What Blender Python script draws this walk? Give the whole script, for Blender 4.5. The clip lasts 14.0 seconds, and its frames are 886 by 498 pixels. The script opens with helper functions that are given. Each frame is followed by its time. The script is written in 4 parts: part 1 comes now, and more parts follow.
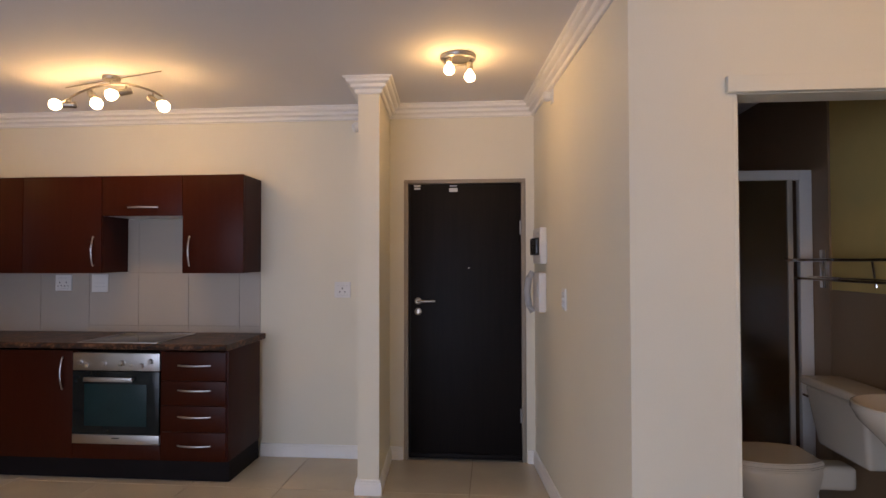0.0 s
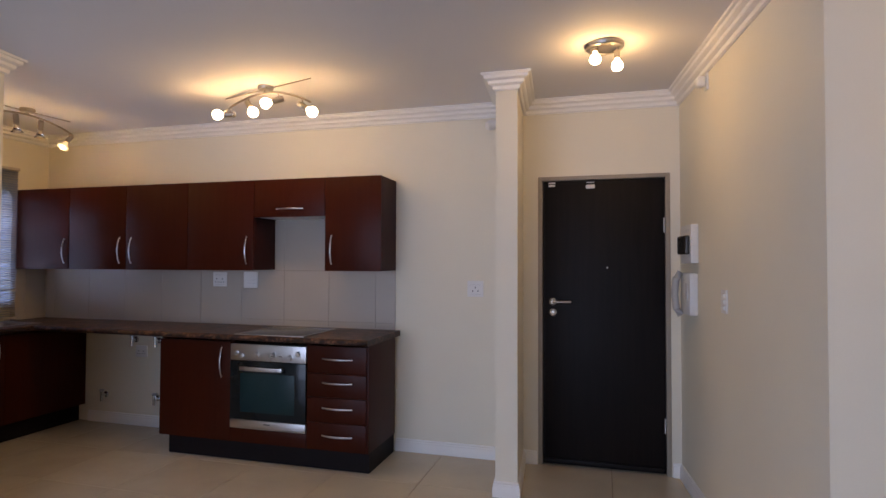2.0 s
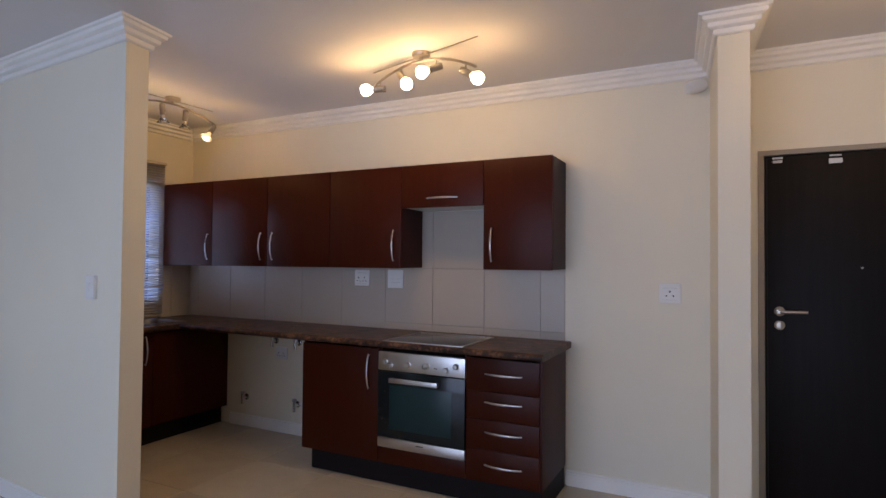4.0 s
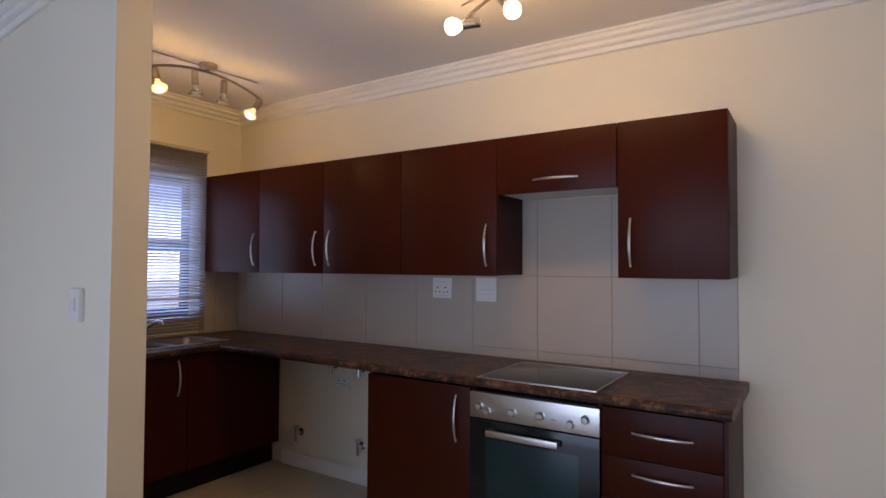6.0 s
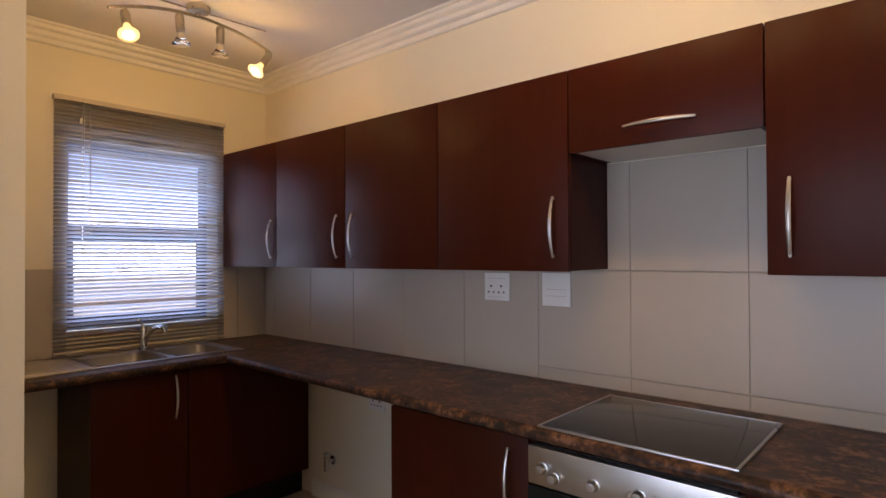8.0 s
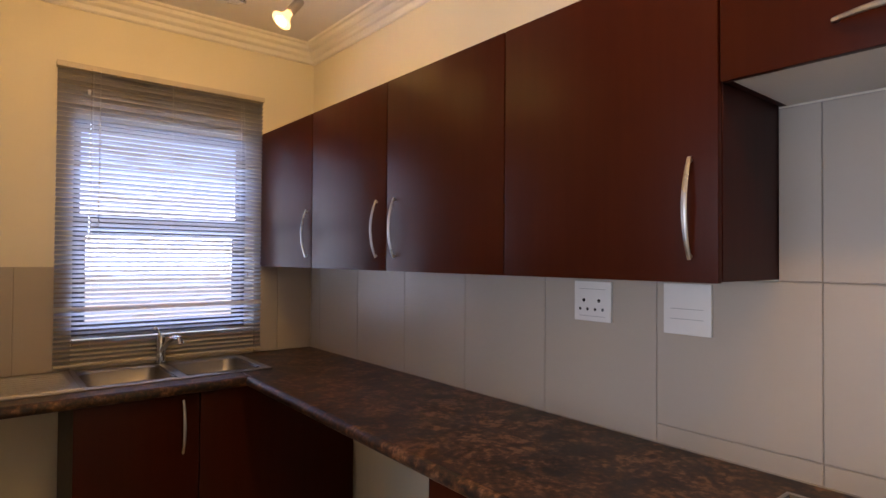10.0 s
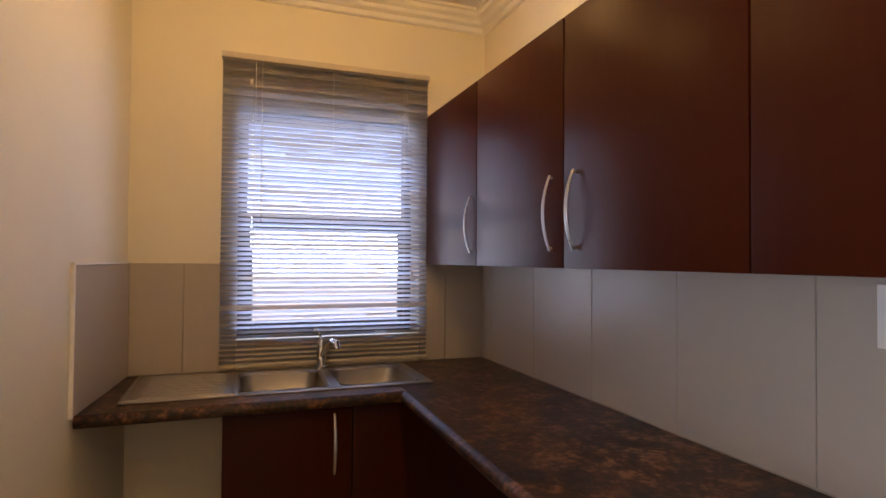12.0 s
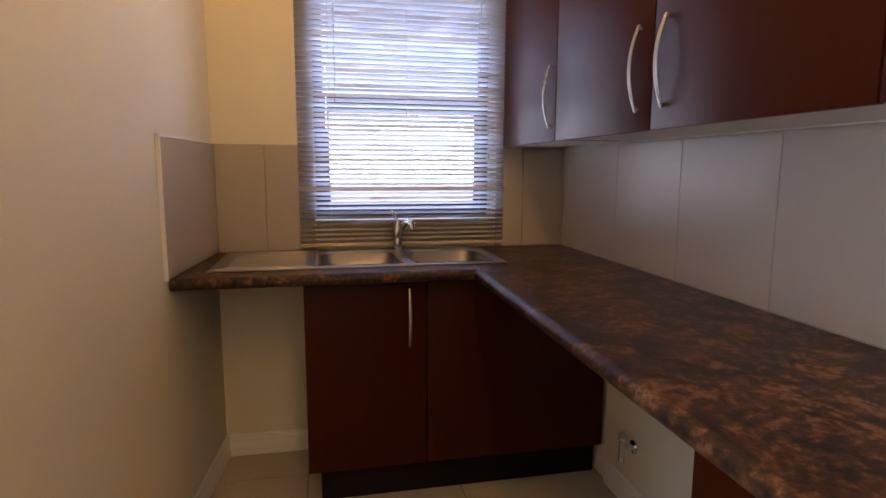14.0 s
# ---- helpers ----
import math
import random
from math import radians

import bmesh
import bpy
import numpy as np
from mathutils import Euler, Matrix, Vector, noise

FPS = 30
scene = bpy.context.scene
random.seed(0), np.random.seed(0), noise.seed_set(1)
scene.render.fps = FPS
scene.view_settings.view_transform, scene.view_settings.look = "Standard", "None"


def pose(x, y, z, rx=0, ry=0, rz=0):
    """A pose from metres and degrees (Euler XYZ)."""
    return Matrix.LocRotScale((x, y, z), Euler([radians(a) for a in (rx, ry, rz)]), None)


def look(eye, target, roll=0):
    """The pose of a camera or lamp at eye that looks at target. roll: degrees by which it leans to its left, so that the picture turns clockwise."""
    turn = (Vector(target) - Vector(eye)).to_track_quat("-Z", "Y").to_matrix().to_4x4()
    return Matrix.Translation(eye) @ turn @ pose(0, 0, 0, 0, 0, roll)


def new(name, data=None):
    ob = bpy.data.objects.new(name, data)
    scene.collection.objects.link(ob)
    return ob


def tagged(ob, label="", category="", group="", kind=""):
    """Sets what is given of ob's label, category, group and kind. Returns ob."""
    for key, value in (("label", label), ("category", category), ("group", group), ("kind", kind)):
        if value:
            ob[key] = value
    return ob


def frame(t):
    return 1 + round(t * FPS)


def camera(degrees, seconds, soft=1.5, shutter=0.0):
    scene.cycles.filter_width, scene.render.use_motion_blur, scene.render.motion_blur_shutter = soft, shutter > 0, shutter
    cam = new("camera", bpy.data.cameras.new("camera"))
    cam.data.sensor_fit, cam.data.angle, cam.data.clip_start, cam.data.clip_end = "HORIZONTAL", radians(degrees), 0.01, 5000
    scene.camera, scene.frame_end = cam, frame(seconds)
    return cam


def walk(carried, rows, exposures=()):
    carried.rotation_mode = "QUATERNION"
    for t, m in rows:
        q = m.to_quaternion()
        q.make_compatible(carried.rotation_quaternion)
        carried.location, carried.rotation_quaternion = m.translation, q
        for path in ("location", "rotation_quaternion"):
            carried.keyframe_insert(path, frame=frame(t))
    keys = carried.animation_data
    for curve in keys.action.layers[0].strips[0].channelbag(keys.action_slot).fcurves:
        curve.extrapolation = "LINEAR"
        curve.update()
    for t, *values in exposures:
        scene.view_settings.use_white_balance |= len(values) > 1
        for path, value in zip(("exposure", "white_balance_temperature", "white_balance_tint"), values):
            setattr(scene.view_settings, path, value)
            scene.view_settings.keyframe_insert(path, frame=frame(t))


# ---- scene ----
cam = camera(75.8, 14.0)
PATH = [
    (0, (1.081, -0.155, 1.434), (0.91, 1.837, 1.479), -0.1),
    (0.5, (1.062, -0.153, 1.427), (0.813, 1.831, 1.475), -0.0),
    (1, (1.031, -0.156, 1.421), (0.693, 1.815, 1.473), 0.0),
    (1.5, (0.982, -0.152, 1.415), (0.546, 1.8, 1.469), 0.1),
    (2, (0.884, -0.128, 1.413), (0.344, 1.797, 1.465), 0.2),
    (2.5, (0.76, -0.061, 1.408), (0.121, 1.833, 1.462), 0.3),
    (3, (0.618, 0.047, 1.404), (-0.107, 1.91, 1.454), 0.5),
    (3.5, (0.473, 0.198, 1.402), (-0.331, 2.028, 1.454), 0.5),
    (4, (0.294, 0.359, 1.4), (-0.603, 2.146, 1.447), 0.5),
    (4.2, (0.224, 0.427, 1.399), (-0.704, 2.198, 1.448), 0.6),
    (6.3, (-0.435, 1.259, 1.405), (-1.551, 2.918, 1.454), 0.4),
    (6.5, (-0.478, 1.341, 1.405), (-1.613, 2.987, 1.441), 0.5),
    (7, (-0.566, 1.562, 1.409), (-1.745, 3.177, 1.446), 0.4),
    (7.5, (-0.629, 1.751, 1.412), (-1.875, 3.315, 1.443), 0.2),
    (7.7, (-0.664, 1.821, 1.412), (-1.943, 3.358, 1.44), -0.0),
    (9.8, (-1.106, 2.463, 1.404), (-2.625, 3.764, 1.439), 0.2),
    (10, (-1.152, 2.516, 1.404), (-2.7, 3.782, 1.437), 0.4),
    (10.5, (-1.273, 2.628, 1.41), (-2.891, 3.804, 1.439), 0.2),
    (11, (-1.39, 2.717, 1.412), (-3.095, 3.762, 1.44), 0.2),
    (11.5, (-1.488, 2.775, 1.406), (-3.28, 3.663, 1.436), 0.3),
    (12, (-1.54, 2.823, 1.377), (-3.418, 3.511, 1.416), 0.4),
    (12.5, (-1.557, 2.85, 1.342), (-3.479, 3.404, 1.361), 0.6),
    (13, (-1.568, 2.867, 1.305), (-3.508, 3.35, 1.236), 0.4),
    (13.5, (-1.578, 2.869, 1.275), (-3.522, 3.309, 1.108), 0.2),
    (14, (-1.581, 2.872, 1.262), (-3.52, 3.276, 0.98), 0.2),
]
walk(cam, [(t, look(eye, target, roll)) for t, eye, target, roll in PATH],
     exposures=[(0.0, -0.56, 6850, 27), (1.5, -0.57, 6300, 27), (4.2, -0.55, 6250, 26), (6.5, -0.48, 6650, 26), (7.5, -0.32, 7100, 26), (10.3, 0.06, 7500, 26), (12.0, 0.05, 7700, 27), (14.0, 0.18, 7700, 27)])

# ---- world, sun, daylight ----
world = bpy.data.worlds.new("sky")
scene.world = world
world.use_nodes = True
wn = world.node_tree
sky = wn.nodes.new("ShaderNodeTexSky")
sky.sky_type, sky.sun_disc = "NISHITA", False
sky.sun_elevation, sky.sun_rotation = radians(50), radians(200)
wn.links.new(sky.outputs[0], wn.nodes["Background"].inputs[0])
wn.nodes["Background"].inputs[1].default_value = 0.15
sun_data = bpy.data.lights.new("sun", "SUN")
sun_data.energy, sun_data.angle, sun_data.color = 5.0, radians(0.5), (1.0, 0.95, 0.88)
sun = new("sun", sun_data)
sun.matrix_world = look((6, 14, 20), (0, 0, 0))


def window_lamp(name, size_x, size_y, energy, color, eye, target):
    d = bpy.data.lights.new(name, "AREA")
    d.shape, d.size, d.size_y, d.energy, d.color = "RECTANGLE", size_x, size_y, energy, color
    ob = new(name, d)
    ob.matrix_world = look(eye, target)
    return ob


LIVING_DAY = window_lamp("daylight_glass_door", 4.3, 2.0, 152, (0.50, 0.71, 1.0), (-1.0, -3.16, 1.1), (-1.0, 3, 1.1))
KITCHEN_DAY = window_lamp("daylight_kitchen_window", 0.75, 0.95, 13, (0.50, 0.70, 1.0), (-4.115, 3.21, 1.53), (0, 3.21, 1.53))
BULB_W = 3.1
BULB_COLOR = (1.0, 0.60, 0.17)


# ---- materials ----
def material(name, color, rough=0.6, metal=0.0, vary=0.06, scale=6.0, bump=0.0, fine=90.0, spec=0.5, coat=0.0, per_piece=0.0, rough_vary=0.08):
    m = bpy.data.materials.new(name)
    m.use_nodes = True
    nt = m.node_tree
    b = nt.nodes["Principled BSDF"]
    b.inputs["Metallic"].default_value = metal
    b.inputs["Specular IOR Level"].default_value = spec
    b.inputs["Coat Weight"].default_value = coat
    b.inputs["Coat Roughness"].default_value = 0.12
    tc = nt.nodes.new("ShaderNodeTexCoord")
    big = nt.nodes.new("ShaderNodeTexNoise")
    big.inputs["Scale"].default_value, big.inputs["Detail"].default_value = scale, 5
    small = nt.nodes.new("ShaderNodeTexNoise")
    small.inputs["Scale"].default_value, small.inputs["Detail"].default_value = fine, 3
    for n in (big, small):
        nt.links.new(tc.outputs["Object"], n.inputs["Vector"])
    add = nt.nodes.new("ShaderNodeMath")
    add.operation = "MULTIPLY_ADD"
    nt.links.new(small.outputs[0], add.inputs[0])
    add.inputs[1].default_value = 0.35
    nt.links.new(big.outputs[0], add.inputs[2])
    last = add
    if per_piece:
        spot = nt.nodes.new("ShaderNodeObjectInfo")
        far_off = nt.nodes.new("ShaderNodeVectorMath")
        far_off.operation = "MULTIPLY_ADD"
        nt.links.new(spot.outputs["Random"], far_off.inputs[0])
        far_off.inputs[1].default_value = (37.0, 23.0, 11.0)
        nt.links.new(tc.outputs["Object"], far_off.inputs[2])
        for n in (big, small):
            nt.links.new(far_off.outputs[0], n.inputs["Vector"])
        info = nt.nodes.new("ShaderNodeObjectInfo")
        pp = nt.nodes.new("ShaderNodeMath")
        pp.operation = "MULTIPLY_ADD"
        pp.inputs[1].default_value = per_piece
        nt.links.new(info.outputs["Random"], pp.inputs[0])
        nt.links.new(add.outputs[0], pp.inputs[2])
        last = pp
    ramp = nt.nodes.new("ShaderNodeMapRange")
    ramp.inputs["From Min"].default_value, ramp.inputs["From Max"].default_value = 0.35, 1.0
    ramp.inputs["To Min"].default_value, ramp.inputs["To Max"].default_value = 1 - vary, 1 + vary
    nt.links.new(last.outputs[0], ramp.inputs[0])
    mul = nt.nodes.new("ShaderNodeVectorMath")
    mul.operation = "SCALE"
    mul.inputs[0].default_value = color
    nt.links.new(ramp.outputs[0], mul.inputs["Scale"])
    nt.links.new(mul.outputs[0], b.inputs["Base Color"])
    rr = nt.nodes.new("ShaderNodeMapRange")
    rr.inputs["To Min"].default_value, rr.inputs["To Max"].default_value = max(0.02, rough - rough_vary), min(1, rough + rough_vary)
    nt.links.new(big.outputs[0], rr.inputs[0])
    nt.links.new(rr.outputs[0], b.inputs["Roughness"])
    if bump:
        bp = nt.nodes.new("ShaderNodeBump")
        bp.inputs["Strength"].default_value, bp.inputs["Distance"].default_value = bump, 0.004
        nt.links.new(add.outputs[0], bp.inputs["Height"])
        nt.links.new(bp.outputs[0], b.inputs["Normal"])
    return m


def wood_laminate(name, dark, light, rough, spec=0.5):
    m = material(name, dark, rough, vary=0.12, scale=3.0, fine=160, spec=spec, rough_vary=0.03)
    nt = m.node_tree
    b = nt.nodes["Principled BSDF"]
    tc = [n for n in nt.nodes if n.type == "TEX_COORD"][0]
    mp = nt.nodes.new("ShaderNodeMapping")
    mp.inputs["Scale"].default_value = (26, 26, 1.4)
    nt.links.new(tc.outputs["Object"], mp.inputs[0])
    n = nt.nodes.new("ShaderNodeTexNoise")
    n.inputs["Scale"].default_value, n.inputs["Detail"].default_value, n.inputs["Distortion"].default_value = 1.6, 4, 0.0
    nt.links.new(mp.outputs[0], n.inputs["Vector"])
    r = nt.nodes.new("ShaderNodeValToRGB")
    r.color_ramp.elements[0].position, r.color_ramp.elements[1].position = 0.3, 0.75
    r.color_ramp.elements[0].color, r.color_ramp.elements[1].color = (*dark, 1), (*light, 1)
    nt.links.new(n.outputs[0], r.inputs[0])
    nt.links.new(r.outputs[0], b.inputs["Base Color"])
    return m


def granite_laminate():
    m = material("granite_laminate", (0.05, 0.03, 0.02), 0.36, spec=0.22, bump=0.03, scale=9, fine=200)
    nt = m.node_tree
    b = nt.nodes["Principled BSDF"]
    tc = [n for n in nt.nodes if n.type == "TEX_COORD"][0]
    n1 = nt.nodes.new("ShaderNodeTexNoise")
    n1.inputs["Scale"].default_value, n1.inputs["Detail"].default_value = 14, 8
    n1.inputs["Roughness"].default_value, n1.inputs["Distortion"].default_value = 0.74, 0.2
    n2 = nt.nodes.new("ShaderNodeTexNoise")
    n2.inputs["Scale"].default_value, n2.inputs["Detail"].default_value = 60, 4
    for n in (n1, n2):
        nt.links.new(tc.outputs["Object"], n.inputs["Vector"])
    mix = nt.nodes.new("ShaderNodeMath")
    mix.operation = "MULTIPLY_ADD"
    mix.inputs[1].default_value = 0.45
    nt.links.new(n2.outputs[0], mix.inputs[0])
    nt.links.new(n1.outputs[0], mix.inputs[2])
    r = nt.nodes.new("ShaderNodeValToRGB")
    cr = r.color_ramp
    cr.elements[0].position, cr.elements[0].color = 0.62, (0.013, 0.010, 0.010, 1)
    cr.elements[1].position, cr.elements[1].color = 0.86, (0.185, 0.092, 0.052, 1)
    e = cr.elements.new(0.70)
    e.color = (0.036, 0.018, 0.012, 1)
    e = cr.elements.new(0.77)
    e.color = (0.076, 0.034, 0.019, 1)
    nt.links.new(mix.outputs[0], r.inputs[0])
    nt.links.new(r.outputs[0], b.inputs["Base Color"])
    return m


def glow(name, color, strength):
    m = bpy.data.materials.new(name)
    m.use_nodes = True
    b = m.node_tree.nodes["Principled BSDF"]
    b.inputs["Base Color"].default_value = (*color, 1)
    b.inputs["Emission Color"].default_value = (*color, 1)
    b.inputs["Emission Strength"].default_value = strength
    return m


def clear_glass(name, color=(1, 1, 1), rough=0.0):
    m = bpy.data.materials.new(name)
    m.use_nodes = True
    b = m.node_tree.nodes["Principled BSDF"]
    b.inputs["Base Color"].default_value = (*color, 1)
    b.inputs["Transmission Weight"].default_value = 1.0
    b.inputs["Roughness"].default_value = rough
    b.inputs["IOR"].default_value = 1.45
    return m


M_WALL = material("cream_wall_paint", (0.74, 0.69, 0.565), 0.62, vary=0.04, scale=1.6, bump=0.10, fine=140)
M_WHITE = material("white_gloss_trim", (0.80, 0.78, 0.74), 0.45, vary=0.04, scale=4, bump=0.05)
M_CEIL = material("white_ceiling_paint", (0.72, 0.70, 0.70), 0.8, vary=0.03, scale=1.2, bump=0.08, fine=160)
M_FLOOR = material("cream_floor_tile", (0.50, 0.44, 0.345), 0.20, vary=0.09, scale=3.5, bump=0.015, per_piece=0.18)
M_GROUT = material("grey_grout", (0.24, 0.20, 0.15), 0.9, vary=0.15, scale=12, bump=0.2)
M_SPLASH = material("pale_wall_tile", (0.42, 0.370, 0.315), 0.30, spec=0.35, vary=0.03, scale=4, per_piece=0.15, rough_vary=0.03)
M_SPLASH_GROUT = material("tile_joint_grout", (0.345, 0.305, 0.26), 0.9, vary=0.1, bump=0.1)
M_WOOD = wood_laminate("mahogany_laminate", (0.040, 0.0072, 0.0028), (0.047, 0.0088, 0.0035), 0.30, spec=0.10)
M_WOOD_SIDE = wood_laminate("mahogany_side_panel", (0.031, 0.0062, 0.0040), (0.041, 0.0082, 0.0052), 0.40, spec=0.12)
M_PLINTH = material("black_plinth", (0.008, 0.005, 0.005), 0.6, spec=0.15, vary=0.3, bump=0.1)
M_GRANITE = granite_laminate()
M_STEEL = material("brushed_steel", (0.50, 0.48, 0.46), 0.30, metal=1.0, vary=0.06, scale=14, bump=0.02, fine=240)
M_SINK = material("dull_sink_steel", (0.36, 0.33, 0.30), 0.36, metal=1.0, vary=0.08, scale=14, bump=0.02, fine=240)
M_NICKEL = material("satin_nickel", (0.44, 0.39, 0.33), 0.30, metal=1.0, vary=0.06, scale=20)
M_CHROME = material("chrome", (0.75, 0.75, 0.76), 0.10, metal=1.0, vary=0.04)
M_OVEN_GLASS = material("dark_oven_glass", (0.008, 0.011, 0.012), 0.10, vary=0.2, spec=0.3)
M_OVEN_WINDOW = material("teal_oven_window", (0.010, 0.030, 0.032), 0.22, vary=0.35, scale=3, spec=0.25)
M_HOB = material("black_ceramic_glass", (0.012, 0.011, 0.011), 0.06, vary=0.2, spec=0.6)
M_DOOR = wood_laminate("wenge_door_veneer", (0.0060, 0.0042, 0.0038), (0.0105, 0.0070, 0.0062), 0.5, spec=0.14)
M_DOORFRAME = material("painted_steel_door_frame", (0.30, 0.25, 0.19), 0.5, vary=0.08)
M_PLASTIC = material("white_plastic", (0.72, 0.71, 0.69), 0.38, vary=0.03)
M_GREYPLASTIC = material("grey_plastic", (0.36, 0.36, 0.36), 0.4, vary=0.05)
M_DARKPLASTIC = material("dark_smoked_plastic", (0.025, 0.022, 0.02), 0.25, vary=0.1)
M_HOLE = material("dark_recess", (0.012, 0.011, 0.010), 0.8)
M_SLAT = material("taupe_aluminium_slat_day_tint", (0.38, 0.32, 0.26), 0.42, vary=0.07, scale=9, per_piece=0.12)
st = M_SLAT.node_tree
# blue translucency put into the slats, standing in for daylight scattered between them
slat_scatter = st.nodes.new("ShaderNodeBsdfTranslucent")
slat_scatter.inputs[0].default_value = (0.10, 0.155, 0.24, 1)
blend = st.nodes.new("ShaderNodeAddShader")
slat_out = [n for n in st.nodes if n.type == "OUTPUT_MATERIAL"][0]
st.links.new(st.nodes["Principled BSDF"].outputs[0], blend.inputs[0])
st.links.new(slat_scatter.outputs[0], blend.inputs[1])
st.links.new(blend.outputs[0], slat_out.inputs[0])
M_RAIL = material("beige_blind_rail", (0.52, 0.46, 0.38), 0.45, vary=0.06)
M_CORD = material("white_blind_cord", (0.62, 0.62, 0.62), 0.7)
M_WINFRAME = material("dark_aluminium_frame", (0.10, 0.11, 0.13), 0.4, metal=0.1, vary=0.08)
M_PANE = clear_glass("window_glass")
M_BULBGLASS = clear_glass("bulb_glass", (1, 0.97, 0.9), 0.03)
M_REFLECTOR = glow("glowing_reflector_rim", (1.0, 0.72, 0.30), 1.6)
M_BULB = glow("lit_warm_bulb", (1.0, 0.74, 0.36), 30.0)
M_BROWN_TILE = material("brown_bathroom_tile", (0.30, 0.19, 0.105), 0.35, vary=0.12, scale=3, bump=0.02)
M_BATH_WALL = material("yellow_bathroom_paint", (0.70, 0.50, 0.17), 0.7, vary=0.05, bump=0.08)
M_CERAMIC = material("white_ceramic", (0.70, 0.61, 0.48), 0.15, vary=0.03)
M_SHOWER_GLASS = clear_glass("smoky_shower_glass", (0.85, 0.79, 0.68), 0.10)
M_STICKER = material("pale_paper_label", (0.62, 0.62, 0.62), 0.7)
M_GROUND = material("pale_paving_ground", (0.60, 0.58, 0.55), 0.9, vary=0.2, scale=0.8, bump=0.3)
M_OUT_WALL = material("pale_boundary_wall", (0.70, 0.69, 0.66), 0.85, vary=0.1, scale=1.2, bump=0.2)
M_RED_ROOF = material("red_clay_coping", (0.40, 0.13, 0.08), 0.8, vary=0.2, scale=5, bump=0.3)


# ---- mesh helpers ----
def add_box(bm, x0, x1, y0, y1, z0, z1, bevel=0.0, segments=2):
    r = bmesh.ops.create_cube(bm, size=1.0)
    vs = r["verts"]
    for v in vs:
        v.co = Vector((x0 + (v.co.x + 0.5) * (x1 - x0), y0 + (v.co.y + 0.5) * (y1 - y0), z0 + (v.co.z + 0.5) * (z1 - z0)))
    if bevel:
        es = list({e for v in vs for e in v.link_edges})
        bmesh.ops.bevel(bm, geom=es, offset=bevel, segments=segments, affect="EDGES", profile=0.6)
    return bm


def box(x0, x1, y0, y1, z0, z1, bevel=0.0, segments=2):
    return add_box(bmesh.new(), x0, x1, y0, y1, z0, z1, bevel, segments)


def add_prism(bm, outline, z0, z1):
    """An upright prism over a flat outline."""
    low = [bm.verts.new((x, y, z0)) for x, y in outline]
    high = [bm.verts.new((x, y, z1)) for x, y in outline]
    n = len(outline)
    bm.faces.new(low[::-1])
    bm.faces.new(high)
    for i in range(n):
        j = (i + 1) % n
        bm.faces.new((low[i], low[j], high[j], high[i]))
    bmesh.ops.recalc_face_normals(bm, faces=bm.faces[:])
    return bm


def add_tube(bm, points, radius, sides=10, taper=None):
    """A round bar through points."""
    pts = [Vector(p) for p in points]
    rings = []
    up = Vector((0, 0, 1))
    for i, p in enumerate(pts):
        d = (pts[min(i + 1, len(pts) - 1)] - pts[max(i - 1, 0)]).normalized()
        a = d.cross(up if abs(d.z) < 0.95 else Vector((1, 0, 0))).normalized()
        b = d.cross(a).normalized()
        r = radius if taper is None else radius * taper[i]
        rings.append([bm.verts.new(p + a * r * math.cos(2 * math.pi * k / sides) + b * r * math.sin(2 * math.pi * k / sides)) for k in range(sides)])
    for i in range(len(rings) - 1):
        for k in range(sides):
            bm.faces.new((rings[i][k], rings[i][(k + 1) % sides], rings[i + 1][(k + 1) % sides], rings[i + 1][k]))
    bm.faces.new(rings[0][::-1])
    bm.faces.new(rings[-1])
    bmesh.ops.recalc_face_normals(bm, faces=bm.faces[:])
    return bm


def add_lathe(bm, profile, m=None, sides=24):
    """Turns (radius, height) pairs about z, then moves the result by the pose m."""
    m = m or Matrix.Identity(4)
    rings = []
    for r, z in profile:
        rings.append([bm.verts.new(m @ Vector((max(r, 0.0004) * math.cos(2 * math.pi * k / sides), max(r, 0.0004) * math.sin(2 * math.pi * k / sides), z))) for k in range(sides)])
    for i in range(len(rings) - 1):
        for k in range(sides):
            bm.faces.new((rings[i][k], rings[i][(k + 1) % sides], rings[i + 1][(k + 1) % sides], rings[i + 1][k]))
    bm.faces.new(rings[0][::-1])
    bm.faces.new(rings[-1])
    bmesh.ops.recalc_face_normals(bm, faces=bm.faces[:])
    return bm


def add_sweep(bm, path, profile, closed=False):
    """Runs a profile of (out, height) pairs along a flat path, mitred, with the room on the right-hand side."""
    pts = [Vector(p) for p in path]
    n = len(pts)
    rings = []
    for i, p in enumerate(pts):
        a = (p - pts[i - 1]).normalized() if (i > 0 or closed) else None
        b = (pts[(i + 1) % n] - p).normalized() if (i < n - 1 or closed) else None
        a, b = a or b, b or a
        na, nb = Vector((a.y, -a.x)), Vector((b.y, -b.x))
        mit = (na + nb).normalized()
        mit = mit / max(0.3, mit.dot(na))
        rings.append([bm.verts.new((p.x + mit.x * o, p.y + mit.y * o, h)) for o, h in profile])
    k = len(profile)
    for i in range(n if closed else n - 1):
        r, s = rings[i], rings[(i + 1) % n]
        for j in range(k):
            bm.faces.new((r[j], r[(j + 1) % k], s[(j + 1) % k], s[j]))
    if not closed:
        bm.faces.new(rings[0])
        bm.faces.new(rings[-1][::-1])
    bmesh.ops.recalc_face_normals(bm, faces=bm.faces[:])
    return bm


